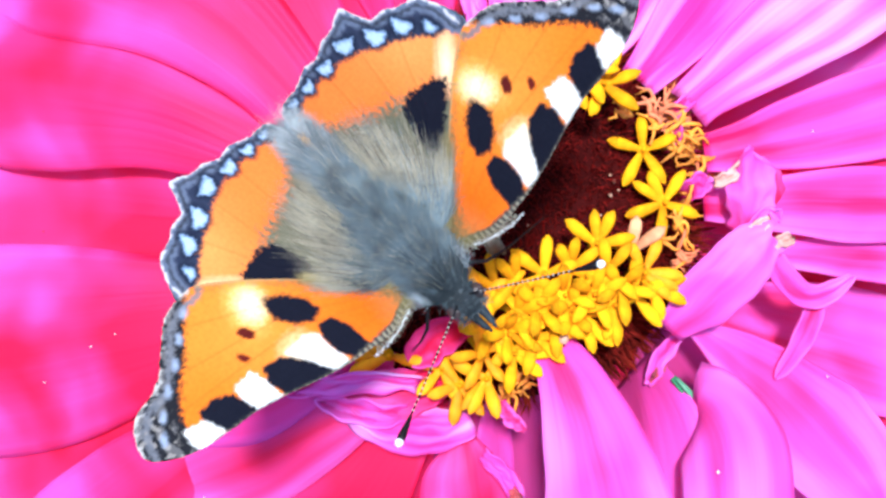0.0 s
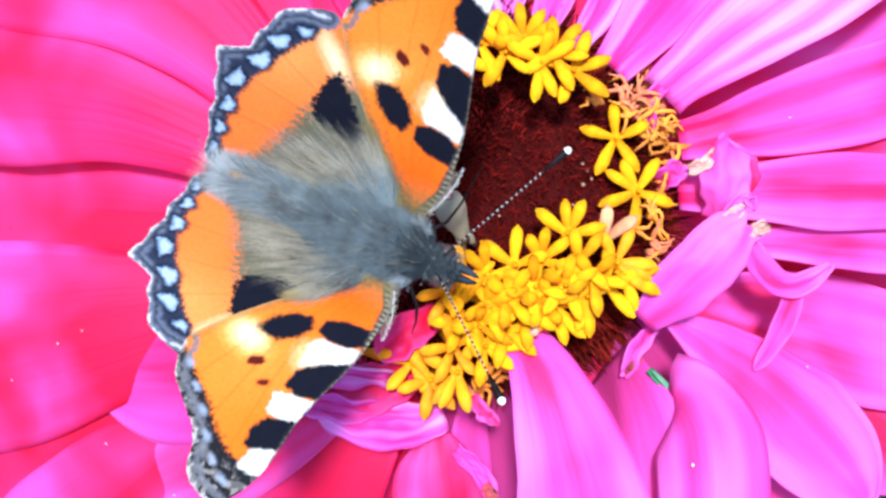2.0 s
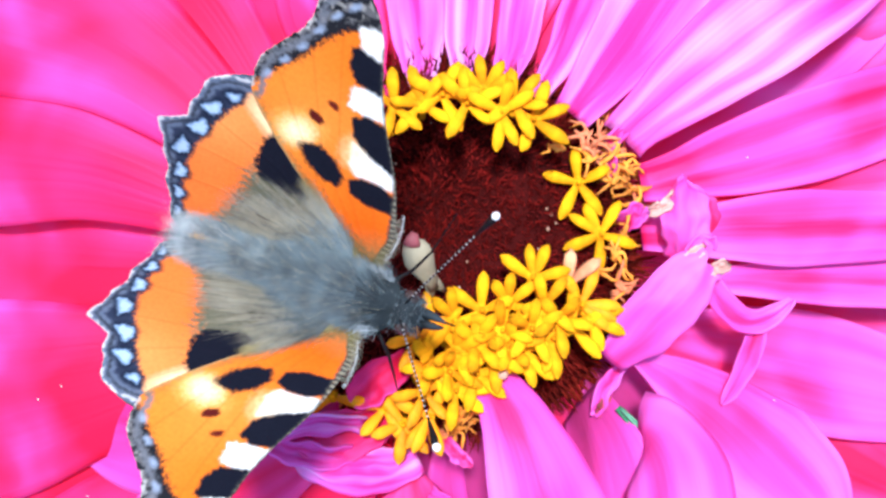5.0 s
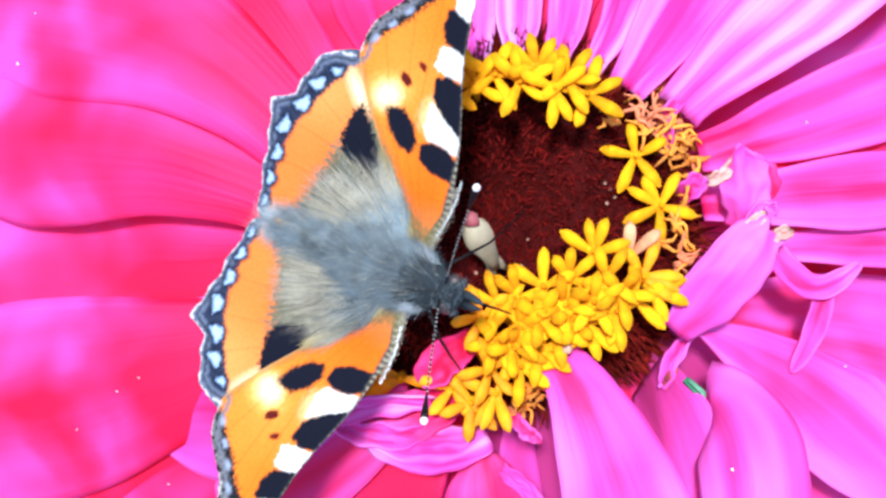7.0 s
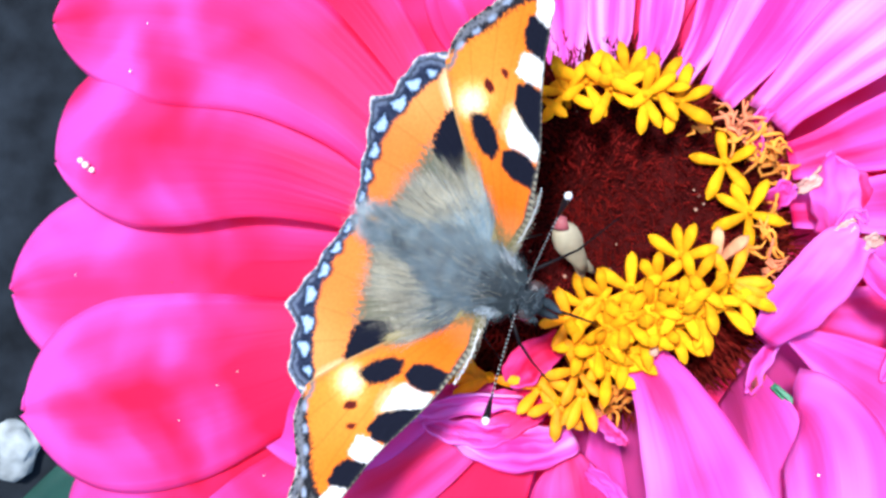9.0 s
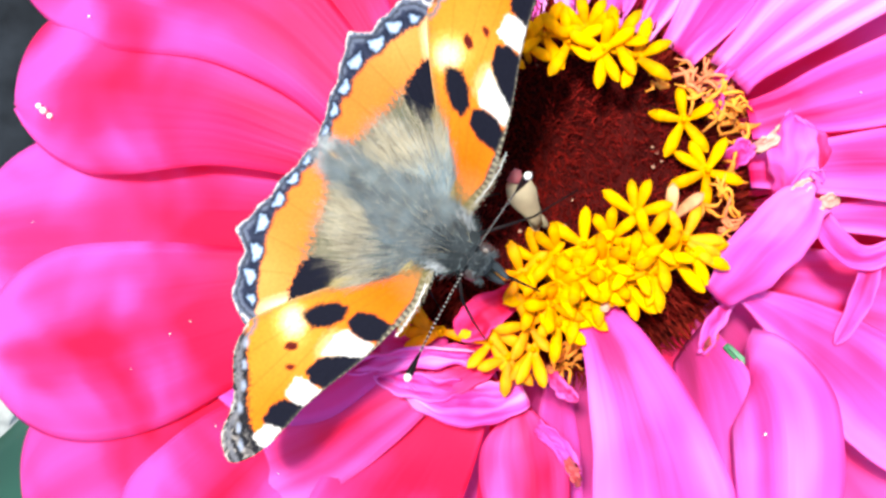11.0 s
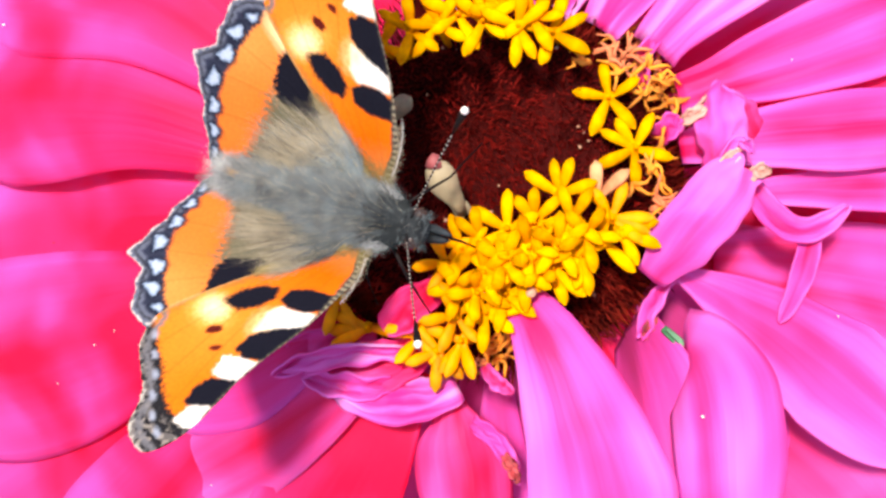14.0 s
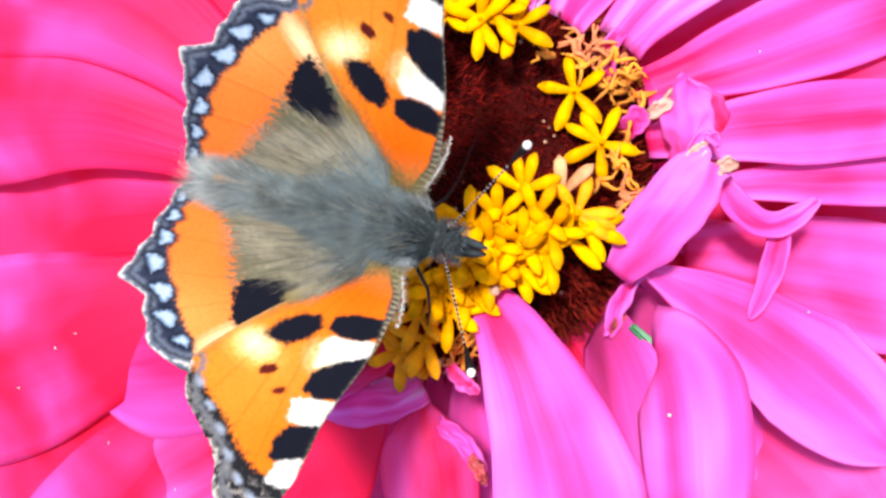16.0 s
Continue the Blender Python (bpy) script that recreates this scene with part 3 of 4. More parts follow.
# the near band, from its outer end to its middle
floret(10.6, 1.4, 8.7, (145, 95, 62, 14, 300), 14)
floret(8.6, -0.7, 8.9, (122, 86, 38, 350, 250), 22)
floret(11.5, -0.7, 9.4, (112, 60, 190, 318, 255), 34)
floret(14.6, -0.6, 8.4, (62, 357, 335, 318, 120), 10, DRY_LOBES)
floret(15.2, -1.4, 8.2, (5, 330, 290), 6)
floret(13.6, 1.0, 8.2, (97, 40), 26, PALE_LOBES, 1.05)
floret(13.9, -2.4, 8.4, (92, 310, 20, 200), 16)
floret(12.3, -3.4, 8.7, (282, 258, 88, 30, 160), 18)
floret(9.9, -4.3, 8.4, (318, 288, 20, 80, 200), 12)
floret(8.1, -2.7, 9.4, (96, 200, 345, 40, 270), 40)
floret(10.4, -2.5, 9.6, (80, 228, 22, 300, 150), 42)
floret(6.5, -1.2, 8.8, (86, 146, 20, 270, 210), 18)
floret(4.4, -1.9, 8.6, (100, 140, 0, 300, 230), 22)
floret(2.9, -2.5, 8.2, (152, 105, 30, 250, 320), 16)
floret(1.6, -3.6, 7.8, (178, 120, 235, 300, 50), 18, DRY_LOBES)
floret(4.5, -4.4, 9.0, (92, 40, 290, 200, 340), 42)
floret(6.2, -3.6, 9.3, (70, 140, 10, 250, 310), 46)
floret(7.5, -4.5, 9.0, (275, 330, 60, 130, 200), 30)
floret(2.7, -5.6, 8.2, (130, 240, 20, 180, 300), 28)
floret(6.2, -6.2, 8.6, (80, 320, 250, 150, 10), 28)
floret(4.6, -7.6, 8.2, (3, 325, 120, 262, 60), 20)
floret(2.2, -7.8, 7.8, (188, 110, 240, 310, 40), 26, DRY_LOBES)
floret(2.6, -9.8, 7.4, (250, 232, 290, 160, 60), 20, DRY_LOBES)
floret(4.0, -6.0, 8.8, (100, 170, 260, 330, 40), 44)
floret(8.9, -4.0, 9.2, (100, 20, 240, 310, 170), 46)
floret(12.6, -1.8, 9.4, (350, 60, 130, 210, 280), 42)
floret(0.6, -10.6, 6.2, (200, 260, 310, 130), 14, DRY_LOBES)
floret(-0.9, -9.4, 5.8, (230, 300, 170, 80), 12, DRY_LOBES)
floret(-5.2, -8.6, 4.8, (182, 350, 150, 210), 6, DRY_LOBES, 1.1)
floret(-7.6, -6.0, 4.6, (200, 250, 160, 300), 16, DRY_LOBES)


# withered florets: thin curled amber threads
def withered(x, y, z, seed, mat):
    rnd = random.Random(seed)
    verts, faces = [], []
    for k in range(4):
        a = rnd.uniform(0, 6.28)
        p, d = Vector((x, y, z)), Vector((math.cos(a) * 0.5, math.sin(a) * 0.5, 0.8))
        pts, rad = [], []
        for i in range(8):
            pts.append(p.copy())
            rad.append(0.23 * (1 - i / 11) * rnd.uniform(0.6, 1.5))
            p = p + d.normalized() * 0.33
            d += Vector((rnd.gauss(0, 0.45), rnd.gauss(0, 0.45), -0.2))
        v, f = tube(pts, rad, 6)
        n = len(verts)
        verts += v
        faces += [tuple(n + q for q in g) for g in f]
    part("withered_floret", mesh_of("withered_floret", verts, faces), mat, flower, "curled dry amber floret")


rnd = random.Random(9)
for i, (x, y) in enumerate([(16.3, 12.6), (18.2, 11.9), (19.6, 10.2), (20.6, 9.0), (18.6, 13.4), (19.9, 7.6), (17.6, 13.8), (20.2, 6.4), (17.3, -2.0), (18.4, 1.2), (4.6, -11.0), (5.6, -10.2), (3.0, -12.2), (6.6, -9.4), (-1.8, -11.0), (-3.6, -12.4), (19.0, 2.8), (13.2, 12.2),
                           (15.8, 13.6), (17.0, 11.2), (18.9, 9.4), (19.4, 12.0), (20.8, 10.4), (16.4, 14.8), (21.4, 8.0), (18.0, 3.2), (16.6, 2.2), (17.8, 12.6), (18.4, 10.8), (19.2, 11.0), (17.2, 13.0), (18.0, 9.6), (20.0, 9.2), (15.4, 12.4), (16.0, 11.6), (19.0, 5.0), (18.2, 0.2), (17.4, -0.8), (5.2, -11.6), (4.0, -11.8), (6.2, -10.4), (-2.6, -10.4), (-4.6, -10.8)]):
    withered(x, y, disc_z(x, y) + 2.6, 30 + i, TAN if i % 3 == 0 else AMBER)

# the pale unopened floret beside the butterfly
def flat_tube(points, widths, depth, sides=14):
    """A flattened tube along points (mm), with a blunt ridge; widths are its half widths."""
    v, f = tube(points, widths, sides)
    axis = [Vector(p) * MM for p in points]
    return [axis[i // sides] + Vector((q.x - axis[i // sides].x, q.y - axis[i // sides].y, (q.z - axis[i // sides].z) * depth)) for i, q in enumerate(v)], f


bv, bf_ = flat_tube([(2.9, 0.5, 5.9), (2.4, 1.4, 6.5), (1.95, 2.2, 7.1), (1.5, 2.9, 7.6), (1.2, 3.5, 8.0), (1.05, 4.0, 8.2), (1.0, 4.3, 8.3)], [0.5, 0.78, 1.02, 1.22, 1.15, 0.85, 0.5], 0.6)
bv = [v + 0.00025 * noise.noise_vector(v * 800) + 0.0001 * noise.noise_vector(v * 2600) for v in bv]
bud = part("unopened_floret", mesh_of("unopened_floret", bv, bf_), BUD, flower, "pale cream unopened floret with a pink tip and split foot")
bv, bf_ = flat_tube([(0.95, 4.0, 8.4), (1.0, 4.5, 8.6), (1.15, 4.9, 8.6)], [0.75, 0.5, 0.3], 0.7, 12)
part("tip", mesh_of("tip", bv, bf_), BUD_TIP, bud)
for pts in ([(2.5, 0.9, 6.1), (2.7, 0.2, 5.6), (2.85, -0.3, 5.2)], [(2.9, 1.0, 6.1), (3.4, 0.6, 5.7), (3.8, 0.2, 5.3)], [(2.7, 0.9, 6.0), (2.9, 0.6, 4.4), (3.0, 0.4, 2.0)]):
    bv, bf_ = flat_tube(pts, [0.5, 0.35, 0.15], 0.5, 10)
    part("tooth", mesh_of("tooth", bv, bf_), BUD, bud)
bv, bf_ = tube([(-3.4, 8.6, 3.0), (-2.2, 9.0, 5.4), (-1.4, 9.3, 6.8), (-0.9, 9.5, 7.4)], [0.4, 0.8, 0.8, 0.3], 12)
part("unopened_floret", mesh_of("unopened_floret", bv, bf_), BUD, flower, "pale greenish unopened floret half under the wing")
# pollen crumbs
rnd = random.Random(3)
for i in range(26):
    r, a = 14 * math.sqrt(rnd.random()), rnd.uniform(0, 6.28)
    x, y = CX + r * math.cos(a), CY + r * math.sin(a)
    bm = bmesh.new()
    bmesh.ops.create_icosphere(bm, subdivisions=1, radius=rnd.uniform(0.08, 0.2) * MM)
    part("crumb", bm, CREAM, flower, place=pose(x * MM, y * MM, (disc_z(x, y) + 0.9) * MM))

for x, y, z, r in ((12.5, 7.2, 3.6, 0.12), (12.9, 6.7, 3.6, 0.15), (13.3, 6.0, 3.6, 0.11), (8.2, -6.1, 9.9, 0.42), (3.4, -11.6, 7.0, 0.3)):
    bm = bmesh.new()
    bmesh.ops.create_icosphere(bm, subdivisions=2, radius=r * MM)
    for v in bm.verts:
        v.co *= 1 + 0.35 * noise.noise(v.co * 4000 + Vector((x, y, z)))
    part("crumb", bm, PALE_CRUMB, flower, "pale crumb of pollen", place=pose(x * MM, y * MM, z * MM))

# grains on the petals; the three largest stand in for a glint on a folded edge
tops = [v.co / MM for ob in flower.children if ob.name.startswith("petal") for v in ob.data.vertices]
tops = np.array([tuple(v) for v in tops])
GRAIN_AND_GLINT = material("pale grain and glint", (0.85, 0.8, 0.7), 0.5, 0.1, 900, 0.0)
DARK_GRAIN = material("dark grain", (0.12, 0.01, 0.03), 0.6, 0.1, 900, 0.0)
for i, (x, y, r) in enumerate([(20.4, -15.6, 0.2), (-30, -9.6, 0.12), (-28, -8.4, 0.1), (-34, -13, 0.1), (-39, 19.7, 0.2), (-45.2, 11.7, 0.5), (-44.5, 11.2, 0.6), (-43.9, 10.7, 0.5),
                               (-26, -18, 0.1), (-31, 4.2, 0.1), (-37, 24, 0.12), (33, -9, 0.12), (-20, -22, 0.1), (-35.8, -0.3, 0.14), (30, 12, 0.1), (-47, 0.5, 0.1)]):
    near = tops[np.hypot(tops[:, 0] - x, tops[:, 1] - y) < 0.9]
    if len(near):
        bm = bmesh.new()
        bmesh.ops.create_icosphere(bm, subdivisions=2, radius=0.6 * r * MM)
        part("grain", bm, DARK_GRAIN if i == 13 else GRAIN_AND_GLINT, flower, place=pose(x * MM, y * MM, (near[:, 2].max() + 0.05) * MM))

# calyx and stem
cv, cf = tube([(CX, CY, -5.5), (CX, CY, -7), (CX - 1, CY, -10), (CX - 2, CY, -13)], [12.5, 11, 6, 3], 28)
part("calyx", mesh_of("calyx", cv, cf), STEM, flower, "green scaly calyx")
sv, sf = tube([(CX - 2, CY, -12), (2, 3, -60), (8, -2, -160), (3, 1, -320), (0, 0, -512)], [2.6, 2.5, 2.8, 3.2, 3.8], 12)
part("stem", mesh_of("stem", sv, sf), STEM, flower, "long green stem")


def leaf(base, mid, tip, half, label=""):
    b, m, t = Vector(base), Vector(mid), Vector(tip)
    c = 2 * m - 0.5 * (b + t)
    verts, uvs, faces = [], [], []
    nu, nv = 24, 12
    for i in range(nu + 1):
        u = i / nu
        p = b * (1 - u) ** 2 + c * 2 * u * (1 - u) + t * u * u
        d = (2 * (1 - u) * (c - b) + 2 * u * (t - c)).normalized()
        s = Vector((-d.y, d.x, 0)).normalized()
        w = half * max(0.04, math.sin(math.pi * u ** 0.75)) if 0 < u < 1 else half * 0.03
        for j in range(nv + 1):
            v = 2 * j / nv - 1
            z = 0.22 * w * abs(v) + 0.03 * half * math.cos(u * 40) * abs(v)
            verts.append((p + s * w * v + Vector((0, 0, z))) * MM)
            uvs.append((u, (v + 1) / 2))
    for i in range(nu):
        for j in range(nv):
            n = i * (nv + 1) + j
            faces.append((n, n + nv + 1, n + nv + 2, n + 1))
    return thick(part("leaf", mesh_of("leaf", verts, faces, uvs), GREEN, flower, label), 0.4)


leaf((2, 3, -62), (-46, -31, -50), (-98, -51, -66), 17, "broad green leaf under the petals")
leaf((2, 3, -62), (24, -14, -26), (48, -38, -30), 14)


# ---- the butterfly ----
butterfly = new("butterfly")
tagged(butterfly, "small tortoiseshell butterfly, orange black-spotted wings edged with blue", "butterfly")


def poly_distance(p, poly):
    """Signed distance of points to a polygon, negative inside (mm)."""
    v = np.array(poly, dtype=float)
    d = np.full(len(p), 1e9)
    inside = np.zeros(len(p), dtype=bool)
    for i in range(len(v)):
        a, b = v[i], v[(i + 1) % len(v)]
        e, w = b - a, p - a
        h = np.clip((w @ e) / (e @ e), 0, 1)
        q = w - h[:, None] * e
        d = np.minimum(d, (q * q).sum(1))
        cond = ((a[1] <= p[:, 1]) & (b[1] > p[:, 1])) | ((b[1] <= p[:, 1]) & (a[1] > p[:, 1]))
        with np.errstate(divide="ignore", invalid="ignore"):
            xi = a[0] + (p[:, 1] - a[1]) * e[0] / (e[1] if e[1] else 1e-9)
        inside ^= cond & (p[:, 0] < xi)
    return np.where(inside, -1, 1) * np.sqrt(d)


def line_distance(p, pts):
    d = np.full(len(p), 1e9)
    v = np.array(pts, dtype=float)
    for a, b in zip(v[:-1], v[1:]):
        e, w = b - a, p - a
        h = np.clip((w @ e) / (e @ e), 0, 1)
        q = w - h[:, None] * e
        d = np.minimum(d, (q * q).sum(1))
    return np.sqrt(d)


def smooth_closed(pts, per=14):
    """A closed smooth outline through a few corners (Catmull-Rom)."""
    v = np.array(pts, dtype=float)
    n, out = len(v), []
    for i in range(n):
        p0, p1, p2, p3 = v[i - 1], v[i], v[(i + 1) % n], v[(i + 2) % n]
        for k in range(per):
            t = k / per
            out.append(0.5 * (2 * p1 + (p2 - p0) * t + (2 * p0 - 5 * p1 + 4 * p2 - p3) * t * t + (3 * p1 - p0 - 3 * p2 + p3) * t ** 3))
    return np.array(out)


def field(p, scale, seed=0):
    return np.array([noise.noise((x * scale + seed, y * scale, seed)) for x, y in p])


class Paint:
    """Colours of the scales, laid patch by patch over points of the wing."""

    def __init__(self, p, ground):
        self.p = p
        self.c = np.tile(np.array(ground, dtype=float), (len(p), 1))
        self.n1, self.n2 = field(p, 3.2, 3), field(p, 9.0, 8)

    def lay(self, d, colour, soft=0.12, rough=0.12, amount=1.0):
        d = d + rough * self.n1 + rough * 0.8 * self.n2
        a = np.clip(0.5 - d / (2 * soft), 0, 1)[:, None] * amount
        self.c = self.c * (1 - a) + np.array(colour) * a

    def blob(self, x, y, rx, ry, colour, turn=0.0, soft=0.1, rough=0.08, amount=1.0):
        q = self.p - np.array((x, y))
        ca, sa = math.cos(radians(turn)), math.sin(radians(turn))
        u, v = (q[:, 0] * ca + q[:, 1] * sa) / rx, (-q[:, 0] * sa + q[:, 1] * ca) / ry
        self.lay((np.sqrt(u * u + v * v) - 1) * min(rx, ry), colour, soft, rough, amount)


ORANGE, CREAMY, BLACK, SNOW = (0.84, 0.19, 0.014), (0.95, 0.82, 0.48), (0.009, 0.010, 0.018), (0.86, 0.85, 0.80)
SLATE, BLUE, OLIVE, DULL = (0.12, 0.145, 0.21), (0.14, 0.24, 0.42), (0.14, 0.135, 0.085), (0.84, 0.19, 0.034)


def wing_mesh(name, root, outline, side, paint, nr=150, camber=0.5, scallop=0.12, veins=()):
    """A wing as a fine fan from its root to its margin; side 1 left, -1 right."""
    edge = smooth_closed(outline, 16)
    k = len(edge)
    wob = np.array([noise.noise((x * 2.2, y * 2.2, 1)) for x, y in edge]) * scallop
    away = edge - np.array(root)
    away /= np.maximum(1e-6, np.linalg.norm(away, axis=1))[:, None]
    edge = edge + away * wob[:, None]
    u = np.linspace(0.0, 1.0, nr) ** 0.85
    p = np.array(root) + (edge - np.array(root))[None] * u[:, None, None]
    p = p.reshape(-1, 2)
    colours = paint(p, np.repeat(u, k))
    span = np.abs(p[:, 1]).max()
    z = camber * np.sin(np.clip(p[:, 1] / span, 0, 1) * math.pi) * 0.5 + 0.05 * field(p, 0.5, 2)
    for line in veins:
        z = z + 0.025 * np.exp(-(line_distance(p, line) / 0.12) ** 2)
    verts = np.column_stack([p[:, 0], p[:, 1] * side, z]) * MM
    i, j = np.meshgrid(np.arange(nr - 1), np.arange(k), indexing="ij")
    a, b = i * k + j, i * k + (j + 1) % k
    quads = np.stack([a, b, b + k, a + k], -1).reshape(-1, 4)
    if side < 0:
        quads = quads[:, ::-1]
    me = mesh_of(name, verts.tolist(), quads.tolist())
    at = me.color_attributes.new("scales", "FLOAT_COLOR", "POINT")
    at.data.foreach_set("color", np.column_stack([np.clip(colours, 0, 1), np.ones(len(p))]).astype(np.float32).ravel())
    return me


FORE = [(2.1, 0.2), (2.8, 3.2), (2.5, 5.6), (2.1, 7.9), (1.4, 10.4), (0.6, 12.8), (-0.1, 15.4), (-0.5, 18.2), (-1.2, 20.3), (-2.4, 21.8), (-3.6, 21.6),
        (-4.7, 20.6), (-5.0, 19.2), (-5.5, 18.0), (-6.3, 17.0), (-7.2, 16.0), (-8.0, 14.9), (-8.3, 13.4), (-8.2, 12.0), (-6.6, 9.4), (-4.2, 6.3), (-1.2, 2.4), (1.0, -0.4)]
HIND = [(1.0, -0.6), (0.2, 2.8), (-2.6, 7.2), (-5.4, 10.6), (-8.0, 13.0), (-10.2, 12.5), (-11.5, 11.7), (-11.9, 10.5), (-12.5, 9.5), (-12.7, 8.4), (-13.7, 7.9), (-14.7, 7.3),
        (-14.2, 5.9), (-14.2, 4.7), (-13.8, 3.4), (-14.0, 2.0), (-13.6, 0.6), (-13.4, -1.6), (-11.8, -2.0), (-8.8, -1.9), (-4.0, -1.7), (-0.6, -1.4)]
FORE_BAND = [(-8.6, 12.4), (-7.3, 13.8), (-6.3, 14.9), (-5.2, 16.0), (-4.1, 17.5), (-3.0, 18.5), (-1.6, 18.9), (-0.4, 18.7), (1, 18.6), (1, 23), (-6, 23), (-10, 17)]
HIND_BAND = [(-12.0, -3), (-12.0, -1.0), (-12.4, 1.1), (-12.2, 3.6), (-11.8, 5.4), (-10.8, 7.5), (-9.8, 9.3), (-8.5, 10.9), (-7.8, 13.5), (-16, 14), (-17, -3)]


def paint_veins(w, lines, colour):
    for line in lines:
        w.lay(line_distance(w.p, line) - 0.03, colour, 0.09, 0.03, 0.45)


def paint_fore(p, u):
    w = Paint(p, ORANGE)
    w.blob(0.4, 3.6, 2.6, 2.6, (0.80, 0.13, 0.006), soft=2.0)
    w.blob(-4.4, 11.2, 3.2, 2.6, (0.88, 0.28, 0.04), soft=2.2)
    w.blob(-5.6, 15.2, 1.6, 2.2, (0.86, 0.25, 0.03), soft=1.6, amount=0.7)
    w.blob(-5.2, 10.3, 1.5, 1.1, (0.92, 0.50, 0.12), turn=25, soft=0.8, rough=0.3)
    w.blob(-5.0, 10.2, 0.95, 0.85, CREAMY, turn=25, soft=0.6, rough=0.3)
    paint_veins(w, FORE_VEINS, (0.62, 0.11, 0.012))
    w.lay(poly_distance(p, [(-4.6, 9.2), (-3.9, 8.0), (-2.8, 7.1), (-1.9, 6.9), (-1.7, 7.7), (-2.4, 8.8), (-3.5, 9.5)]) - 0.22, BLACK, 0.16, 0.2)
    w.lay(poly_distance(p, [(-1.3, 10.8), (-1.3, 9.0), (-0.7, 8.1), (0.4, 8.1), (1.2, 7.8), (2.6, 7.8), (2.4, 8.8), (0.6, 10.0), (-0.9, 10.7)]), SNOW, 0.15, 0.1)
    w.blob(-1.0, 10.0, 0.7, 0.9, (0.95, 0.76, 0.40), soft=0.7, amount=0.8, rough=0.25)
    w.lay(poly_distance(p, [(-1.9, 14.9), (-2.0, 13.4), (-0.8, 13.0), (0.6, 12.9), (2.0, 12.3), (0.9, 14.0), (0.3, 15.0), (-0.8, 15.2)]), SNOW, 0.12, 0.2)
    w.lay(poly_distance(p, [(-1.2, 7.6), (-0.9, 6.5), (0.3, 5.9), (2.2, 5.7), (2.4, 7.2), (1.0, 8.0), (-0.3, 8.1)]), BLACK, 0.1, 0.08)
    w.lay(poly_distance(p, [(-1.7, 12.6), (-1.3, 11.1), (0.0, 10.0), (1.9, 8.9), (2.8, 8.8), (2.0, 11.4), (0.9, 12.7), (-0.6, 13.1)]), BLACK, 0.1, 0.12)
    w.lay(poly_distance(p, [(-2.4, 17.7), (-2.4, 16.4), (-1.8, 15.3), (-0.2, 14.8), (1.2, 14.8), (0.6, 17.0), (-0.4, 17.3), (-1.4, 17.9)]), BLACK, 0.1, 0.12)
    w.blob(-3.9, 11.8, 0.62, 0.36, (0.10, 0.012, 0.01), turn=-35, soft=0.08)
    w.blob(-2.9, 13.1, 0.42, 0.25, (0.12, 0.014, 0.01), turn=-35, soft=0.08)
    band = poly_distance(p, FORE_BAND)
    w.lay(band, (0.018, 0.018, 0.022), 0.15, 0.35)
    w.lay(np.where(field(p, 1.7, 11) > 0.08, band + 0.7, 1.0), (0.16, 0.15, 0.15), 0.2, 0.3, 0.75)
    w.lay(np.where(field(p, 2.6, 15) > 0.22, band + 1.0, 1.0), (0.36, 0.33, 0.30), 0.2, 0.3, 0.7)
    w.lay(poly_distance(p, [(-2.2, 19.2), (-1.8, 17.7), (-0.4, 17.2), (0.6, 17.4), (0.4, 18.9), (-1.2, 19.3)]), SNOW, 0.12, 0.15)
    # pale slate bars and spots in the outer margin
    rim = line_distance(p, [(-2.6, 22.1), (-4.2, 21.4), (-5.1, 20.0), (-5.3, 18.4), (-6.4, 17.1), (-7.6, 16.0), (-8.4, 14.4), (-8.4, 12.6)])
    w.lay(np.abs(rim - 0.75) - 0.22, (0.17, 0.175, 0.20), 0.15, 0.25, 0.85)
    w.lay(np.where(field(p, 1.2, 8) > 0.0, rim - 0.24, rim - 0.05), (0.52, 0.50, 0.47), 0.10, 0.25, 0.9)
    for x, y in ((-7.4, 13.9), (-6.4, 15.3), (-5.4, 16.6), (-4.5, 18.1), (-3.6, 19.4), (-2.6, 20.3)):
        w.blob(x, y, 0.36, 0.22, (0.30, 0.35, 0.45), turn=45, soft=0.12)
    # striped leading edge and dusky base
    lead = line_distance(p, [(2.3, 0.6), (2.9, 3.2), (2.6, 5.6), (2.2, 7.9), (1.5, 10.4), (0.7, 12.8), (0.0, 15.4), (-0.4, 18.2)])
    w.lay(lead - (0.85 * np.clip(1 - p[:, 1] / 9, 0, 1) + 0.18), (0.06, 0.055, 0.05), 0.12, 0.12)
    stripes = np.sin(p[:, 1] * 13.0 + field(p, 1.2, 4) * 2) > 0.25
    w.lay(np.where(stripes, lead - (0.7 * np.clip(1 - p[:, 1] / 9, 0, 1) + 0.12), 1.0), (0.36, 0.32, 0.22), 0.08, 0.05, 0.85)
    base = np.hypot(p[:, 0] - 1.6, p[:, 1])
    w.lay(base - 2.6, (0.20, 0.17, 0.07), 1.6, 0.5, 0.8)
    trail = line_distance(p, [(1.0, -0.4), (-1.2, 2.4), (-4.2, 6.3), (-6.6, 9.4), (-8.2, 12.0)])
    w.lay(trail - 1.5 * np.clip(1 - p[:, 1] / 8.5, 0, 1), (0.13, 0.115, 0.05), 0.6, 0.6, 0.9)
    w.lay(trail - 0.10, (0.40, 0.30, 0.14), 0.1, 0.05, 0.7)
    return w.c


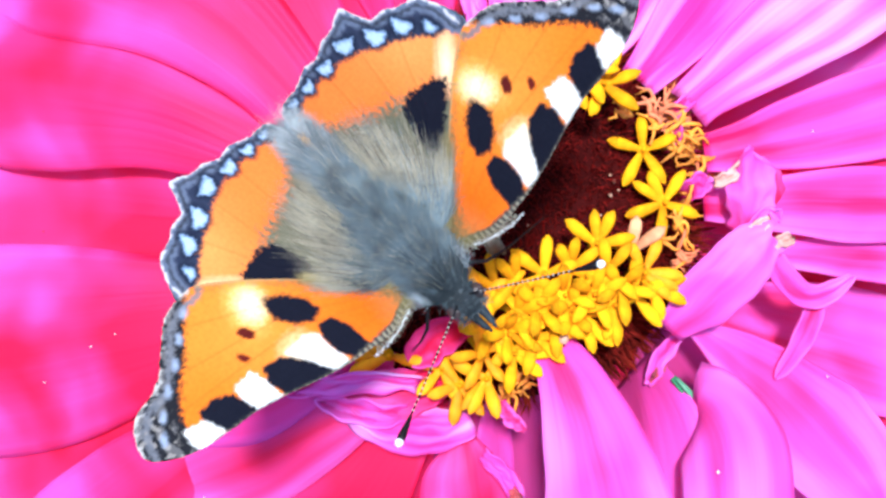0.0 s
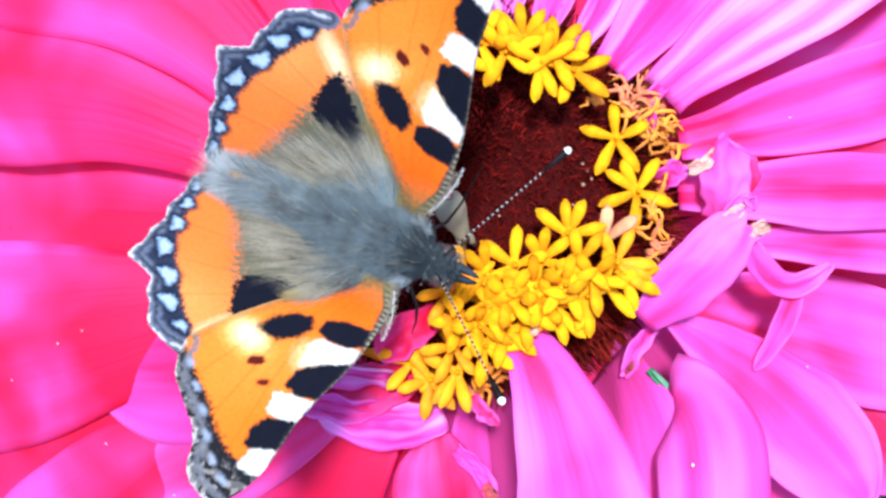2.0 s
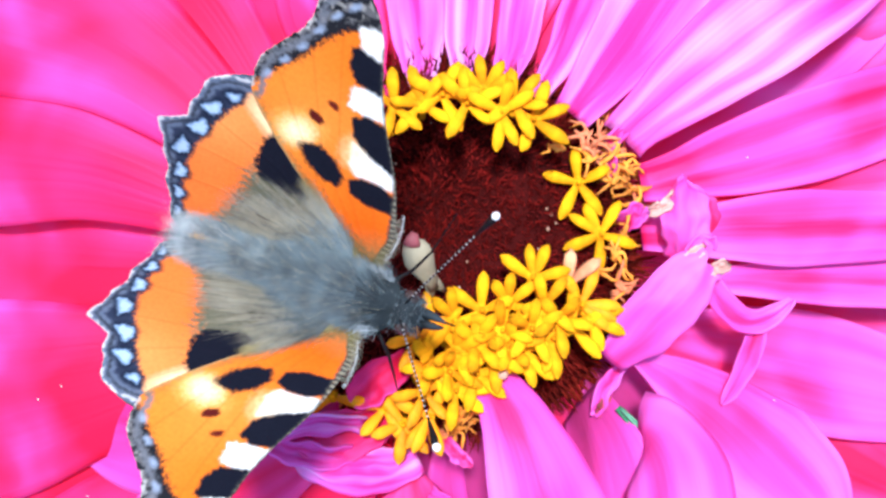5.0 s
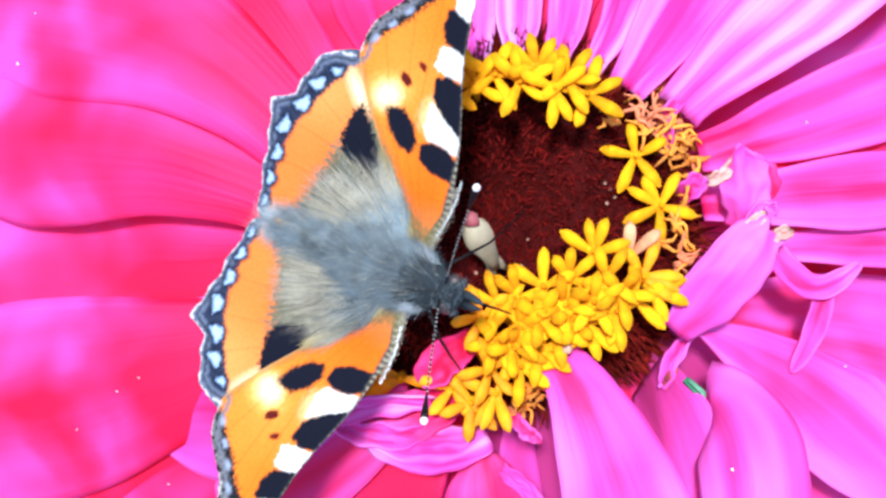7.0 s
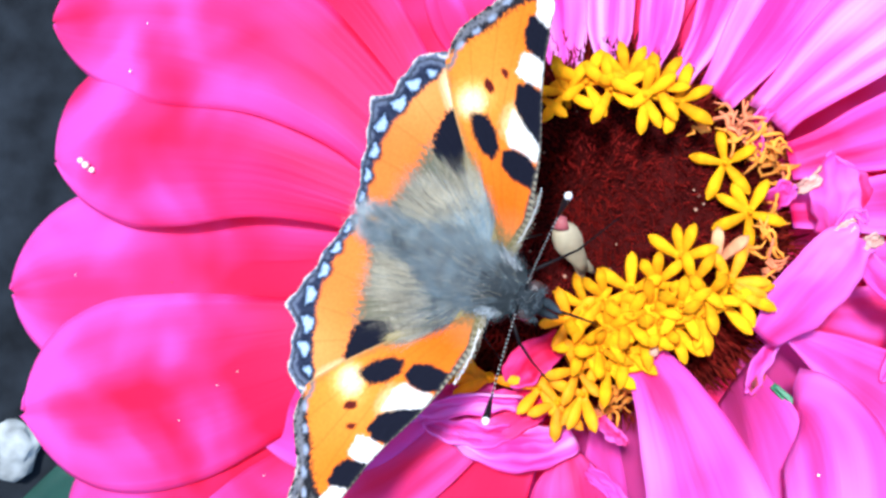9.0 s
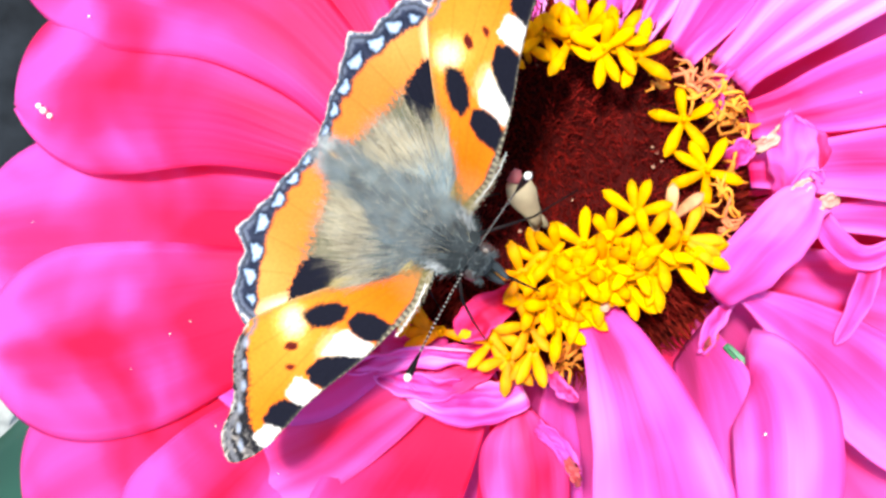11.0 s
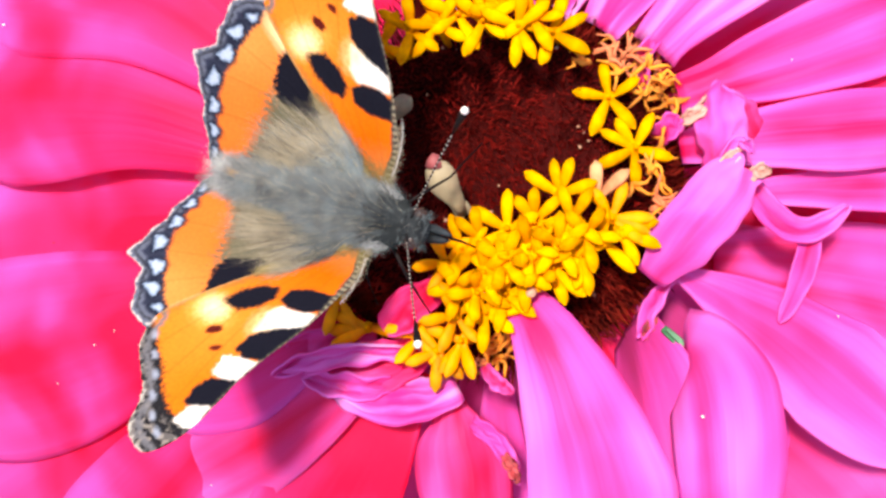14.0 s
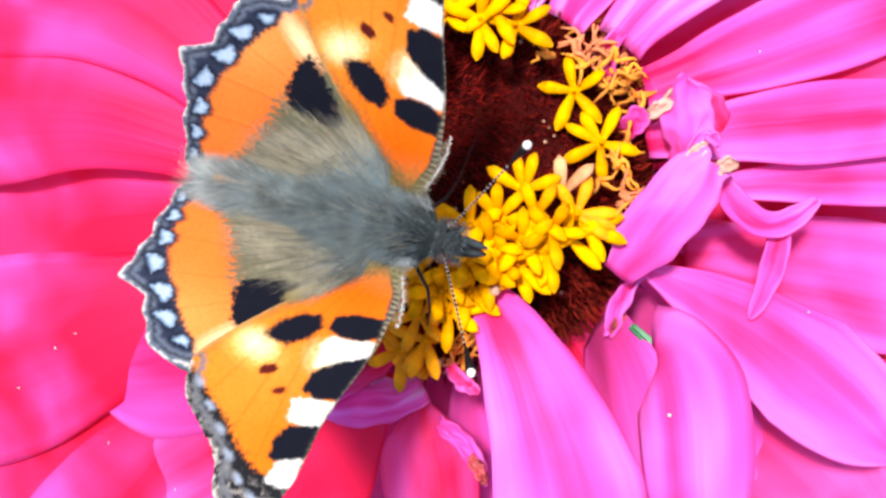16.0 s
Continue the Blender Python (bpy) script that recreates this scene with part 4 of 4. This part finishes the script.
LUNULES = [(-13.0, -0.6, 90, 0.55), (-12.95, 1.3, 95, 0.7), (-12.9, 3.4, 75, 0.85), (-12.9, 5.7, 60, 1.0), (-11.75, 7.85, 40, 1.05), (-10.95, 9.7, 30, 0.95), (-9.6, 11.1, 15, 0.6)]


def paint_hind(p, u):
    w = Paint(p, DULL)
    w.blob(-9.6, 8.4, 2.0, 2.6, (0.88, 0.34, 0.09), soft=1.8)
    w.blob(-8.9, 4.6, 1.4, 3.0, (0.82, 0.16, 0.02), soft=1.4, amount=0.7)
    w.blob(-7.2, 10.0, 1.6, 0.5, CREAMY, turn=-48, soft=0.5)
    w.blob(-10.5, 3.0, 2.0, 4.5, (0.84, 0.21, 0.04), soft=1.5, amount=0.6)
    paint_veins(w, HIND_VEINS, (0.64, 0.12, 0.02))
    w.lay(poly_distance(p, [(-11.6, -2.6), (-10.4, -0.4), (-8.9, 2.2), (-8.1, 5.2), (-6.5, 8.6), (-4.0, 9), (3, 0), (2, -4)]), OLIVE, 0.5, 0.9)
    w.lay(poly_distance(p, [(-6.6, 9.4), (-7.2, 8.6), (-7.7, 6.7), (-7.3, 5.4), (-5.2, 4.4), (-3.6, 4.3), (-3.6, 5.4), (-5.4, 8.0)]), BLACK, 0.12, 0.3)
    w.lay(poly_distance(p, HIND_BAND) + 0.35, (0.03, 0.038, 0.07), 0.16, 0.25)
    rim = line_distance(p, [(-13.4, -1.6), (-13.6, 0.6), (-14.0, 2.0), (-13.8, 3.4), (-14.2, 4.7), (-14.3, 5.9), (-14.7, 7.3), (-13.7, 7.9), (-12.7, 8.4), (-12.5, 9.5), (-11.9, 10.5), (-11.5, 11.7), (-10.2, 12.5), (-8.6, 12.6)])
    w.lay(rim - 0.85, SLATE, 0.12, 0.15)
    w.lay(np.abs(rim - 0.42) - 0.1, (0.04, 0.045, 0.06), 0.1, 0.12)
    w.lay(np.where(field(p, 1.9, 6) > -0.08, rim - 0.15, rim + 0.02), (0.55, 0.55, 0.56), 0.08, 0.10)
    for x, y, turn, size in LUNULES:
        q, ca, sa = 1.12 * size * np.array([(0.66, 0.30), (0.32, 0.30), (0.0, 0.26), (-0.32, 0.30), (-0.64, 0.26), (-0.52, -0.16), (-0.16, -0.50), (0.18, -0.50), (0.52, -0.18)]), math.cos(radians(turn)), math.sin(radians(turn))
        q = np.column_stack([q[:, 0] * ca - q[:, 1] * sa + x, q[:, 0] * sa + q[:, 1] * ca + y])
        w.lay(poly_distance(p, q) - 0.34, (0.014, 0.018, 0.036), 0.2, 0.1)
        w.lay(poly_distance(p, q) - 0.04, BLUE, 0.10, 0.14)
        w.lay(poly_distance(p, q) + 0.06, (0.42, 0.54, 0.68), 0.16, 0.16)
    return w.c


FORE_VEINS = [[(1.6, 0.6), (-2, 9), (-3.4, 21)], [(1.4, 0.6), (-3, 8.6), (-5.2, 18.6)], [(1.2, 0.4), (-3.6, 7.6), (-7.2, 15.6)], [(1.9, 1), (0.2, 9), (-1.4, 19.4)]]
HIND_VEINS = [[(0, 0), (-7, 5.4), (-14, 6.6)], [(0, 0), (-6, 6.6), (-12, 9.6)], [(0, 0), (-8, 2.8), (-13.6, 3.2)], [(0, 0), (-5.6, 7.6), (-10, 12)]]
HINGE_Y, HINGE_Z = 2.0, 0.8
wings = {}
for side, word in ((1, "left"), (-1, "right")):
    hind = thick(part("hindwing", wing_mesh("hindwing", (1.0, -0.6), HIND, side, paint_hind, 150, 0.5, 0.10, HIND_VEINS), WING, butterfly, "orange hindwing with a blue-spotted dark scalloped edge"), 0.07)
    hind.location = (0, side * HINGE_Y * MM, (HINGE_Z - 0.25) * MM)
    fore = thick(part("forewing", wing_mesh("forewing", (1.6, 0.2), FORE, side, paint_fore, 170, 0.6, 0.10, FORE_VEINS), WING, butterfly, "orange forewing with black and white patches"), 0.07)
    fore.location = (0, side * HINGE_Y * MM, HINGE_Z * MM)
    wings[word] = (fore, hind)


def hairs(name, rows, mat, parent, label):
    """Fine hairs as slim three-sided blades. rows: root, way, length, width (mm)."""
    verts, faces = [], []
    for p, d, l, w in rows:
        d = d.normalized()
        s = d.cross(Vector((0.2, 0.1, 1))).normalized() * w
        t = d.cross(s).normalized() * w
        n = len(verts)
        tip = p + d * l + Vector((0, 0, -0.06 * l))
        midp = p + d * l * 0.5
        for q in (p - s, p + s, p + t, midp - s * 0.7, midp + s * 0.7, midp + t * 0.7, tip):
            verts.append(q * MM)
        faces += [(n, n + 1, n + 4, n + 3), (n + 1, n + 2, n + 5, n + 4), (n + 2, n, n + 3, n + 5), (n + 3, n + 4, n + 6), (n + 4, n + 5, n + 6), (n + 5, n + 3, n + 6)]
    ob = part(name, mesh_of(name, verts, faces), mat, parent, label, smooth=False)
    ob["kind"] = "stuff"
    return ob


def make_body():
    v, f = lathe([(-4.2, 0.9, 0.2), (-3.6, 1.6, 0.3), (-2.2, 2.1, 0.4), (-0.4, 2.35, 0.5), (1.4, 2.2, 0.5), (2.8, 1.75, 0.4), (3.8, 1.2, 0.3), (4.3, 0.8, 0.2)], 24, 0.9, 1, 0.03)
    thorax = part("thorax", mesh_of("thorax", v, f), BODY, butterfly, "furry blue-grey thorax")
    prof = []
    for i in range(25):
        u = i / 24
        r = 1.5 * math.sin(math.pi * min(1, 0.22 + 0.78 * u)) ** 0.7 * (1 - 0.10 * (i % 3 == 0)) + 0.12
        prof.append((-3.2 - 8.6 * u, r, 0.2 - 0.5 * u))
    v, f = lathe(prof, 22, 0.95, 2, 0.02)
    part("abdomen", mesh_of("abdomen", v, f), BODY, butterfly, "dark segmented furry abdomen")
    v, f = lathe([(3.7, 0.5, 0.7), (4.0, 1.0, 0.7), (4.6, 1.25, 0.75), (5.2, 1.15, 0.7), (5.7, 0.8, 0.6), (6.0, 0.4, 0.5)], 20, 0.9, 3, 0.03)
    head = part("head", mesh_of("head", v, f), DARK_FUR, butterfly, "small dark hairy head")
    for s in (1, -1):
        bm = bmesh.new()
        bmesh.ops.create_uvsphere(bm, u_segments=16, v_segments=12, radius=0.68 * MM)
        part("eye", bm, EYE, head, "round brown compound eye", place=pose(4.95 * MM, s * 0.92 * MM, 0.85 * MM))
        v, f = tube([(5.4, s * 0.35, 0.2), (6.2, s * 0.38, 0.4), (7.1, s * 0.30, 0.75), (7.7, s * 0.2, 0.95)], [0.32, 0.36, 0.26, 0.08], 10)
        part("palp", mesh_of("palp", v, f), BODY, head)
    v, f = tube([(5.7, 0, 0.1), (6.6, 0.1, -0.8), (7.6, 0.2, -2.2), (8.2, 0.2, -4.6)], [0.13, 0.12, 0.11, 0.07], 7)
    part("proboscis", mesh_of("proboscis", v, f), CHITIN, head, "thin dark proboscis reaching into the florets")
    # legs
    for pts in ([(2.6, 1.2, -0.8), (4.2, 3.0, -1.0), (4.9, 4.8, -3.4), (5.6, 8.4, -6.4)], [(1.0, 1.5, -1.0), (0.6, 3.6, -1.8), (-0.4, 4.6, -7.2)],
                [(2.6, -1.2, -0.8), (4.6, -3.4, -1.2), (5.2, -4.6, -3.6), (5.6, -5.8, -7.0)], [(1.0, -1.5, -1.0), (1.4, -4.4, -1.8), (0.8, -6.2, -7.4)],
                [(-0.8, 1.4, -1.0), (-2.2, 4.2, -2.0), (-3.6, 5.6, -7.6)], [(-0.8, -1.4, -1.0), (-2.2, -4.2, -2.0), (-3.6, -5.6, -7.6)]):
        v, f = tube(pts, [0.2, 0.13, 0.09, 0.06][:len(pts)], 7)
        part("leg", mesh_of("leg", v, f), CHITIN, butterfly)
    # fur of the body
    rnd = random.Random(21)
    rows, pale, dark = [], [], []
    for i in range(14000):
        x = rnd.uniform(-4.2, 4.2)
        r = 2.2 * math.sqrt(max(0.05, 1 - ((x + 0.2) / 4.9) ** 2))
        q = rnd.uniform(-0.15, math.pi + 0.15)
        p = Vector((x, r * math.cos(q), 0.45 + r * 0.9 * math.sin(q)))
        d = Vector((-0.9 + rnd.gauss(0, 0.2), 0.75 * math.cos(q) + rnd.gauss(0, 0.2), 0.40 * math.sin(q) + rnd.gauss(0, 0.12)))
        (dark if rnd.random() < (x - 1.5) / 2.4 else pale if rnd.random() < 0.06 else rows).append((p, d, rnd.uniform(1.1, 2.4), rnd.uniform(0.007, 0.014)))
    for i in range(9000):
        u = rnd.random()
        x = -3.2 - 8.8 * u
        r = 1.5 * math.sin(math.pi * min(1, 0.22 + 0.78 * u)) ** 0.7 + 0.1
        q = rnd.uniform(-0.2, math.pi + 0.2)
        p = Vector((x, r * math.cos(q), 0.2 - 0.5 * u + r * 0.95 * math.sin(q)))
        d = Vector((-1.0 + rnd.gauss(0, 0.2), 0.75 * math.cos(q) + rnd.gauss(0, 0.2), 0.15 * math.sin(q) + rnd.gauss(0, 0.1)))
        (pale if rnd.random() < 0.07 else rows).append((p, d, rnd.uniform(0.9, 2.6), rnd.uniform(0.006, 0.012)))
    silver, tuft = [], []
    for i in range(1500):
        x, q = rnd.uniform(-12.0, -5.5), rnd.uniform(0.1, math.pi - 0.1)
        r = 1.3 * math.sqrt(max(0.1, 1 - ((x + 5) / 7.6) ** 2))
        silver.append((Vector((x, r * math.cos(q), -0.1 + r * math.sin(q))), Vector((-1, 0.9 * math.cos(q) + rnd.gauss(0, .25), 0.15)), rnd.uniform(1.4, 3.0), 0.008))
    for i in range(60):
        x = rnd.uniform(-10.4, -9.6)
        tuft.append((Vector((x, rnd.gauss(0.2, 0.1), 0.95)), Vector((-1, rnd.gauss(0.1, .12), 0.15)), rnd.uniform(0.6, 1.3), 0.014))
    hairs("fur", silver, SILVER, butterfly, "long silvery hairs of the abdomen")
    hairs("tuft", tuft, TUFT, butterfly, "small orange tuft on the abdomen")
    for i in range(1300):
        q, x = rnd.uniform(0, math.pi), rnd.uniform(3.9, 6.0)
        p = Vector((x, 1.0 * math.cos(q), 0.7 + 0.9 * math.sin(q)))
        dark.append((p, Vector((0.3 + rnd.gauss(0, .4), math.cos(q) + rnd.gauss(0, .3), 0.7 * math.sin(q))), rnd.uniform(0.3, 0.8), 0.012))
        if i % 4 == 0:
            rows.append(dark.pop())
    hairs("fur", dark, DARK_FUR, butterfly, "short dark hairs of the head and neck")
    hairs("fur", rows, FUR, butterfly, "dense grey body fur")
    hairs("fur", pale, FUR_PALE, butterfly, "scattered pale body hairs")
    # long hairs over the wing bases
    white = []
    for side, word in ((1, "left"), (-1, "right")):
        rows, pale, specks = [], [], []
        for i in range(11000):
            a = radians(rnd.uniform(96, 186))
            r = rnd.uniform(0.3, 8.2)
            p = Vector((0.4 + r * math.cos(a), -0.5 + r * math.sin(a), 0.45 + 0.25 * rnd.random()))
            if p.y < -1.9 or p.x < -9 or p.y > 4.6 or (p.y > 2.9 and p.x < -2.6 and rnd.random() < 0.85) or (p.y > 0 and math.atan2(p.y, 1.2 - p.x) > radians(56)):
                continue
            d = Vector((math.cos(a) + rnd.gauss(0, 0.12) - 0.25, math.sin(a) + rnd.gauss(0, 0.12), 0.05))
            p.y *= side
            d.y *= side
            (specks if rnd.random() < 0.13 else pale if rnd.random() < min(0.9, max(0.15, (r - 1.8) / 3.6)) else rows).append((p, d, rnd.uniform(1.2, 3.4), rnd.uniform(0.006, 0.011)))
        gold, cream = [], []
        for i in range(1500):
            u = rnd.random() ** 0.8
            p = Vector((0.6 - 4.2 * u + rnd.gauss(0, 0.18), 0.3 + 5.4 * u + rnd.gauss(0, 0.18) + 0.5 * (1 - u), 0.12 + 0.2 * rnd.random()))
            gold.append((Vector((p.x, p.y * side, p.z)), Vector((-0.8 + rnd.gauss(0, .3), (0.7 + rnd.gauss(0, .3)) * side, 0.15)), rnd.uniform(0.5, 1.3), 0.012))
        for i in range(260):
            u = rnd.random()
            p = Vector((2.2 + 0.55 * math.sin(2.2 * u) + rnd.gauss(0, 0.16), 0.5 + 5.0 * u, 0.15 + 0.15 * rnd.random()))
            cream.append((Vector((p.x, p.y * side, p.z)), Vector((0.5 + rnd.gauss(0, .3), (0.6 + rnd.gauss(0, .3)) * side, 0.3)), rnd.uniform(0.25, 0.5), rnd.uniform(0.010, 0.026)))
        beads = []
        for i in range(70):
            u = (i + rnd.random()) / 70
            beads.append((Vector((2.45 + 0.55 * math.sin(2.2 * u) + rnd.gauss(0, 0.05), (1.6 + 4.6 * u) * side, 0.32 + 0.08 * rnd.random())), Vector((0.5, 0.5 * side, 0.5)), rnd.uniform(0.16, 0.3), rnd.uniform(0.03, 0.06)))
        hairs("wing_hair", beads, WHITE, wings[word][0], "bright pale beads of scales along the front edge")
        hairs("wing_hair", gold, GOLD, wings[word][0], "golden hairs along the wing's hind edge")
        hairs("wing_hair", cream, BUFF, wings[word][0], "coarse pale scales along the wing's front edge")
        for i in range(260):
            white.append((Vector((2.5 + rnd.gauss(0, 0.35), side * (1.75 + rnd.gauss(0, 0.15)), 1.1 + rnd.gauss(0, 0.2))), Vector((-0.7 + rnd.gauss(0, .35), side * (0.6 + rnd.gauss(0, .35)), 0.5)), rnd.uniform(0.6, 1.5), 0.010))
        hairs("wing_hair", specks, DARK_FUR, wings[word][1], "dark hairs over the wing base")
        hairs("wing_hair", rows, FUR, wings[word][1], "long grey hairs over the wing base")
        hairs("wing_hair", pale, FUR_PALE, wings[word][1], "long pale beige hairs over the wing base")
    hairs("fur", white, SILVER, butterfly, "silvery tufts on the shoulders")


make_body()


rv, rf = tube([(-0.09, 0, 0), (0, 0, 0), (0.09, 0, 0)], [0.055, 0.08, 0.055], 8)
RING_MESH = mesh_of("ring", rv, rf)
RING_MESH.materials.append(RING)


def make_antenna(side):
    n = 24
    pts = [(10.3 * i / n, 0, 0.25 * math.sin(2.2 * i / n)) for i in range(n + 1)]
    v, f = tube(pts, [0.065] * (n + 1), 8)
    shaft = part("antenna", mesh_of("antenna", v, f), CHITIN, butterfly, "thin dark antenna ringed with white")
    for i in range(3, 22):
        part("ring", RING_MESH, None, shaft, place=pose(pts[i][0] * MM, 0, pts[i][2] * MM))
    v, f = tube([(9.4, 0, 0.24), (10.2, 0, 0.22), (10.9, 0, 0.2), (11.3, 0, 0.18)], [0.1, 0.2, 0.28, 0.26], 10)
    part("club", mesh_of("club", v, f), CHITIN, shaft, "black club of the antenna")
    v, f = tube([(11.25, 0, 0.18), (11.45, 0, 0.18), (11.65, 0, 0.17), (11.75, 0, 0.17)], [0.25, 0.29, 0.2, 0.06], 10)
    part("tip", mesh_of("tip", v, f), WHITE, shaft, "white tip of the antenna")
    shaft.location = (4.6 * MM, side * 0.5 * MM, 1.6 * MM)
    return shaft


antenna_left, antenna_right = make_antenna(1), make_antenna(-1)

# ---- movement ----
BODY_ROWS = [  # seconds; mm over the flower; roll, pitch, yaw in degrees
    (0, (-4.34, 0.36, 18.46), (2.8, -0.2, -41.0)),
    (0.5, (-3.59, 0.55, 17.62), (1.7, 3.6, -35.3)),
    (1, (-3.15, -0.37, 17.76), (0.3, 0.3, -30.8)),
    (1.5, (-3.81, -0.10, 17.03), (2.0, -2.6, -31.2)),
    (2, (-4.26, 0.56, 15.46), (-0.5, 1.0, -20.3)),
    (2.5, (-4.04, 0.59, 14.44), (-0.3, 2.5, -19.8)),
    (3, (-4.70, 0.80, 14.77), (-1.3, 1.8, -18.4)),
    (5.5, (-4.18, 0.41, 18.13), (-2.7, -8.4, -18.0)),
    (6, (-3.86, 0.02, 15.96), (-3.8, -8.4, -18.7)),
    (6.5, (-4.13, 0.19, 14.97), (-1.9, -9.6, -20.2)),
    (7, (-4.96, 0.32, 12.48), (-0.1, -22.8, -23.0)),
    (7.5, (-4.81, 0.20, 12.88), (0.4, -19.7, -22.9)),
    (8, (-5.06, 0.23, 13.68), (2.6, -22.7, -24.0)),
    (8.5, (-5.17, 0.29, 14.81), (3.4, -24.4, -25.1)),
    (8.7, (-5.35, 0.24, 14.74), (3.5, -26.9, -25.7)),
    (11, (-5.14, -0.08, 13.68), (5.1, -22.9, -34.0)),
    (11.5, (-4.70, -0.51, 14.11), (4.0, -25.1, -33.6)),
    (12, (-4.66, -0.10, 14.01), (4.0, -25.4, -33.0)),
    (12.5, (-4.96, -0.02, 14.17), (3.0, -29.2, -33.3)),
    (13, (-4.68, 0.12, 13.86), (1.4, -27.1, -31.4)),
    (13.5, (-4.20, 0.25, 13.28), (-2.6, -13.1, -17.6)),
    (14, (-4.41, 0.28, 12.88), (-2.8, -13.3, -18.2)),
    (14.5, (-4.24, 0.17, 12.94), (-0.4, -26.1, -27.5)),
    (15, (-2.62, 0.08, 13.12), (-2.4, -15.3, -23.4)),
    (15.5, (0.36, -0.84, 16.95), (-4.3, 4.0, -22.6)),
    (16, (0.58, -1.16, 18.78), (-3.8, 8.3, -17.0)),
]
WING_ROWS = [  # seconds; lift of the left and right wings, sweep of the left and right forewings
    (0, 34.5, 38.1, -1.5, 2.5),
    (0.5, 34.1, 34.1, -3.5, 0.4),
    (1, 39.8, 42.7, -3.3, 0.1),
    (1.5, 38.4, 41.1, 1.6, 2.8),
    (2, 40.1, 44.2, -3.0, 2.4),
    (2.5, 30.6, 30.2, -2.3, 2.2),
    (3, 36.9, 39.3, -2.4, 1.6),
    (5.5, 46.8, 46.4, 0.6, -0.3),
    (6, 33.1, 38.2, -2.9, -1.6),
    (6.5, 31.2, 32.6, -3.2, -2.4),
    (7, 12.7, 8.1, -2.2, 1.2),
    (7.5, 11.9, 12.9, -0.1, 2.7),
    (8, 9.6, 6.7, 1.1, 2.0),
    (8.5, 8.7, 5.6, 1.2, 1.1),
    (8.7, 13.9, 9.3, 0.2, 2.0),
    (11, 13.2, 7.1, 0.8, -0.2),
    (11.5, 8.9, 6.2, 0.1, 0.8),
    (12, 8.5, 5.8, 0.4, 0.8),
    (12.5, 10.3, 5.0, 0.2, 0.1),
    (13, 10.2, 7.4, 0.3, 1.5),
    (13.5, 24.4, 30.9, -1.0, 1.6),
    (14, 34.0, 36.4, 0.4, 3.1),
    (14.5, 11.9, 6.3, -0.7, 1.6),
    (15, 6.8, 8.5, -1.2, 1.8),
    (15.5, 33.0, 37.7, -4.7, -0.6),
    (16, 43.8, 40.5, -2.1, 1.1),
]
ANTENNA_LEFT_ROWS = [  # seconds; turn and lift in degrees
    (0, 63, 44),
    (0.5, 65, 40),
    (1, 63, 40),
    (1.5, 70, 41),
    (2, 64, 11),
    (2.5, 83, 31),
    (3, 68, 21),
    (5.5, 59, 46),
    (6, 58, 43),
    (6.5, 70, 51),
    (7, 67, 48),
    (7.5, 70, 47),
    (8, 68, 43),
    (8.5, 71, 44),
    (8.7, 65, 41),
    (11, 61, 44),
    (11.5, 61, 45),
    (12, 61, 46),
    (12.5, 56, 45),
    (13, 59, 46),
    (13.5, 54, 38),
    (14, 60, 42),
    (14.5, 57, 45),
    (15, 70, 55),
    (15.5, 73, 56),
    (16, 63, 57),
]
ANTENNA_RIGHT_ROWS = [  # seconds; turn and lift in degrees
    (0, -73, 38),
    (0.5, -65, 36),
    (1, -65, 40),
    (1.5, -66, 39),
    (2, -43, 39),
    (2.5, -65, 49),
    (3, -52, 45),
    (5.5, -52, 40),
    (6.5, -66, 44),
    (7, -58, 36),
    (7.5, -56, 39),
    (8, -48, 41),
    (8.5, -60, 42),
    (8.7, -56, 39),
    (11, -62, 39),
    (11.5, -63, 38),
    (12, -62, 38),
    (12.5, -60, 33),
    (13, -59, 34),
    (13.5, -57, 36),
    (14, -52, 37),
    (14.5, -54, 28),
    (15, -65, 35),
    (15.5, -71, 44),
    (16, -68, 45),
]


def motions():
    walk(butterfly, [(t, pose(p[0] * MM, p[1] * MM, H0 + p[2] * MM, *a)) for t, p, a in BODY_ROWS])
    for word, side, col in (("left", 1, 1), ("right", -1, 2)):
        fore, hind = wings[word]
        y = side * HINGE_Y * MM
        walk(hind, [(r[0], pose(0, y, (HINGE_Z - 0.25) * MM, side * r[col])) for r in WING_ROWS])
        walk(fore, [(r[0], pose(0, y, HINGE_Z * MM, side * r[col]) @ pose(4 * MM, 0, 0, 0, 0, side * r[col + 2]) @ pose(-4 * MM, 0, 0)) for r in WING_ROWS])
    for ob, side, rows in ((antenna_left, 1, ANTENNA_LEFT_ROWS), (antenna_right, -1, ANTENNA_RIGHT_ROWS)):
        walk(ob, [(t, pose(4.6 * MM, side * 0.5 * MM, 1.6 * MM, 0, 0, turn) @ pose(0, 0, 0, 0, -lift, 0)) for t, turn, lift in rows])


motions()
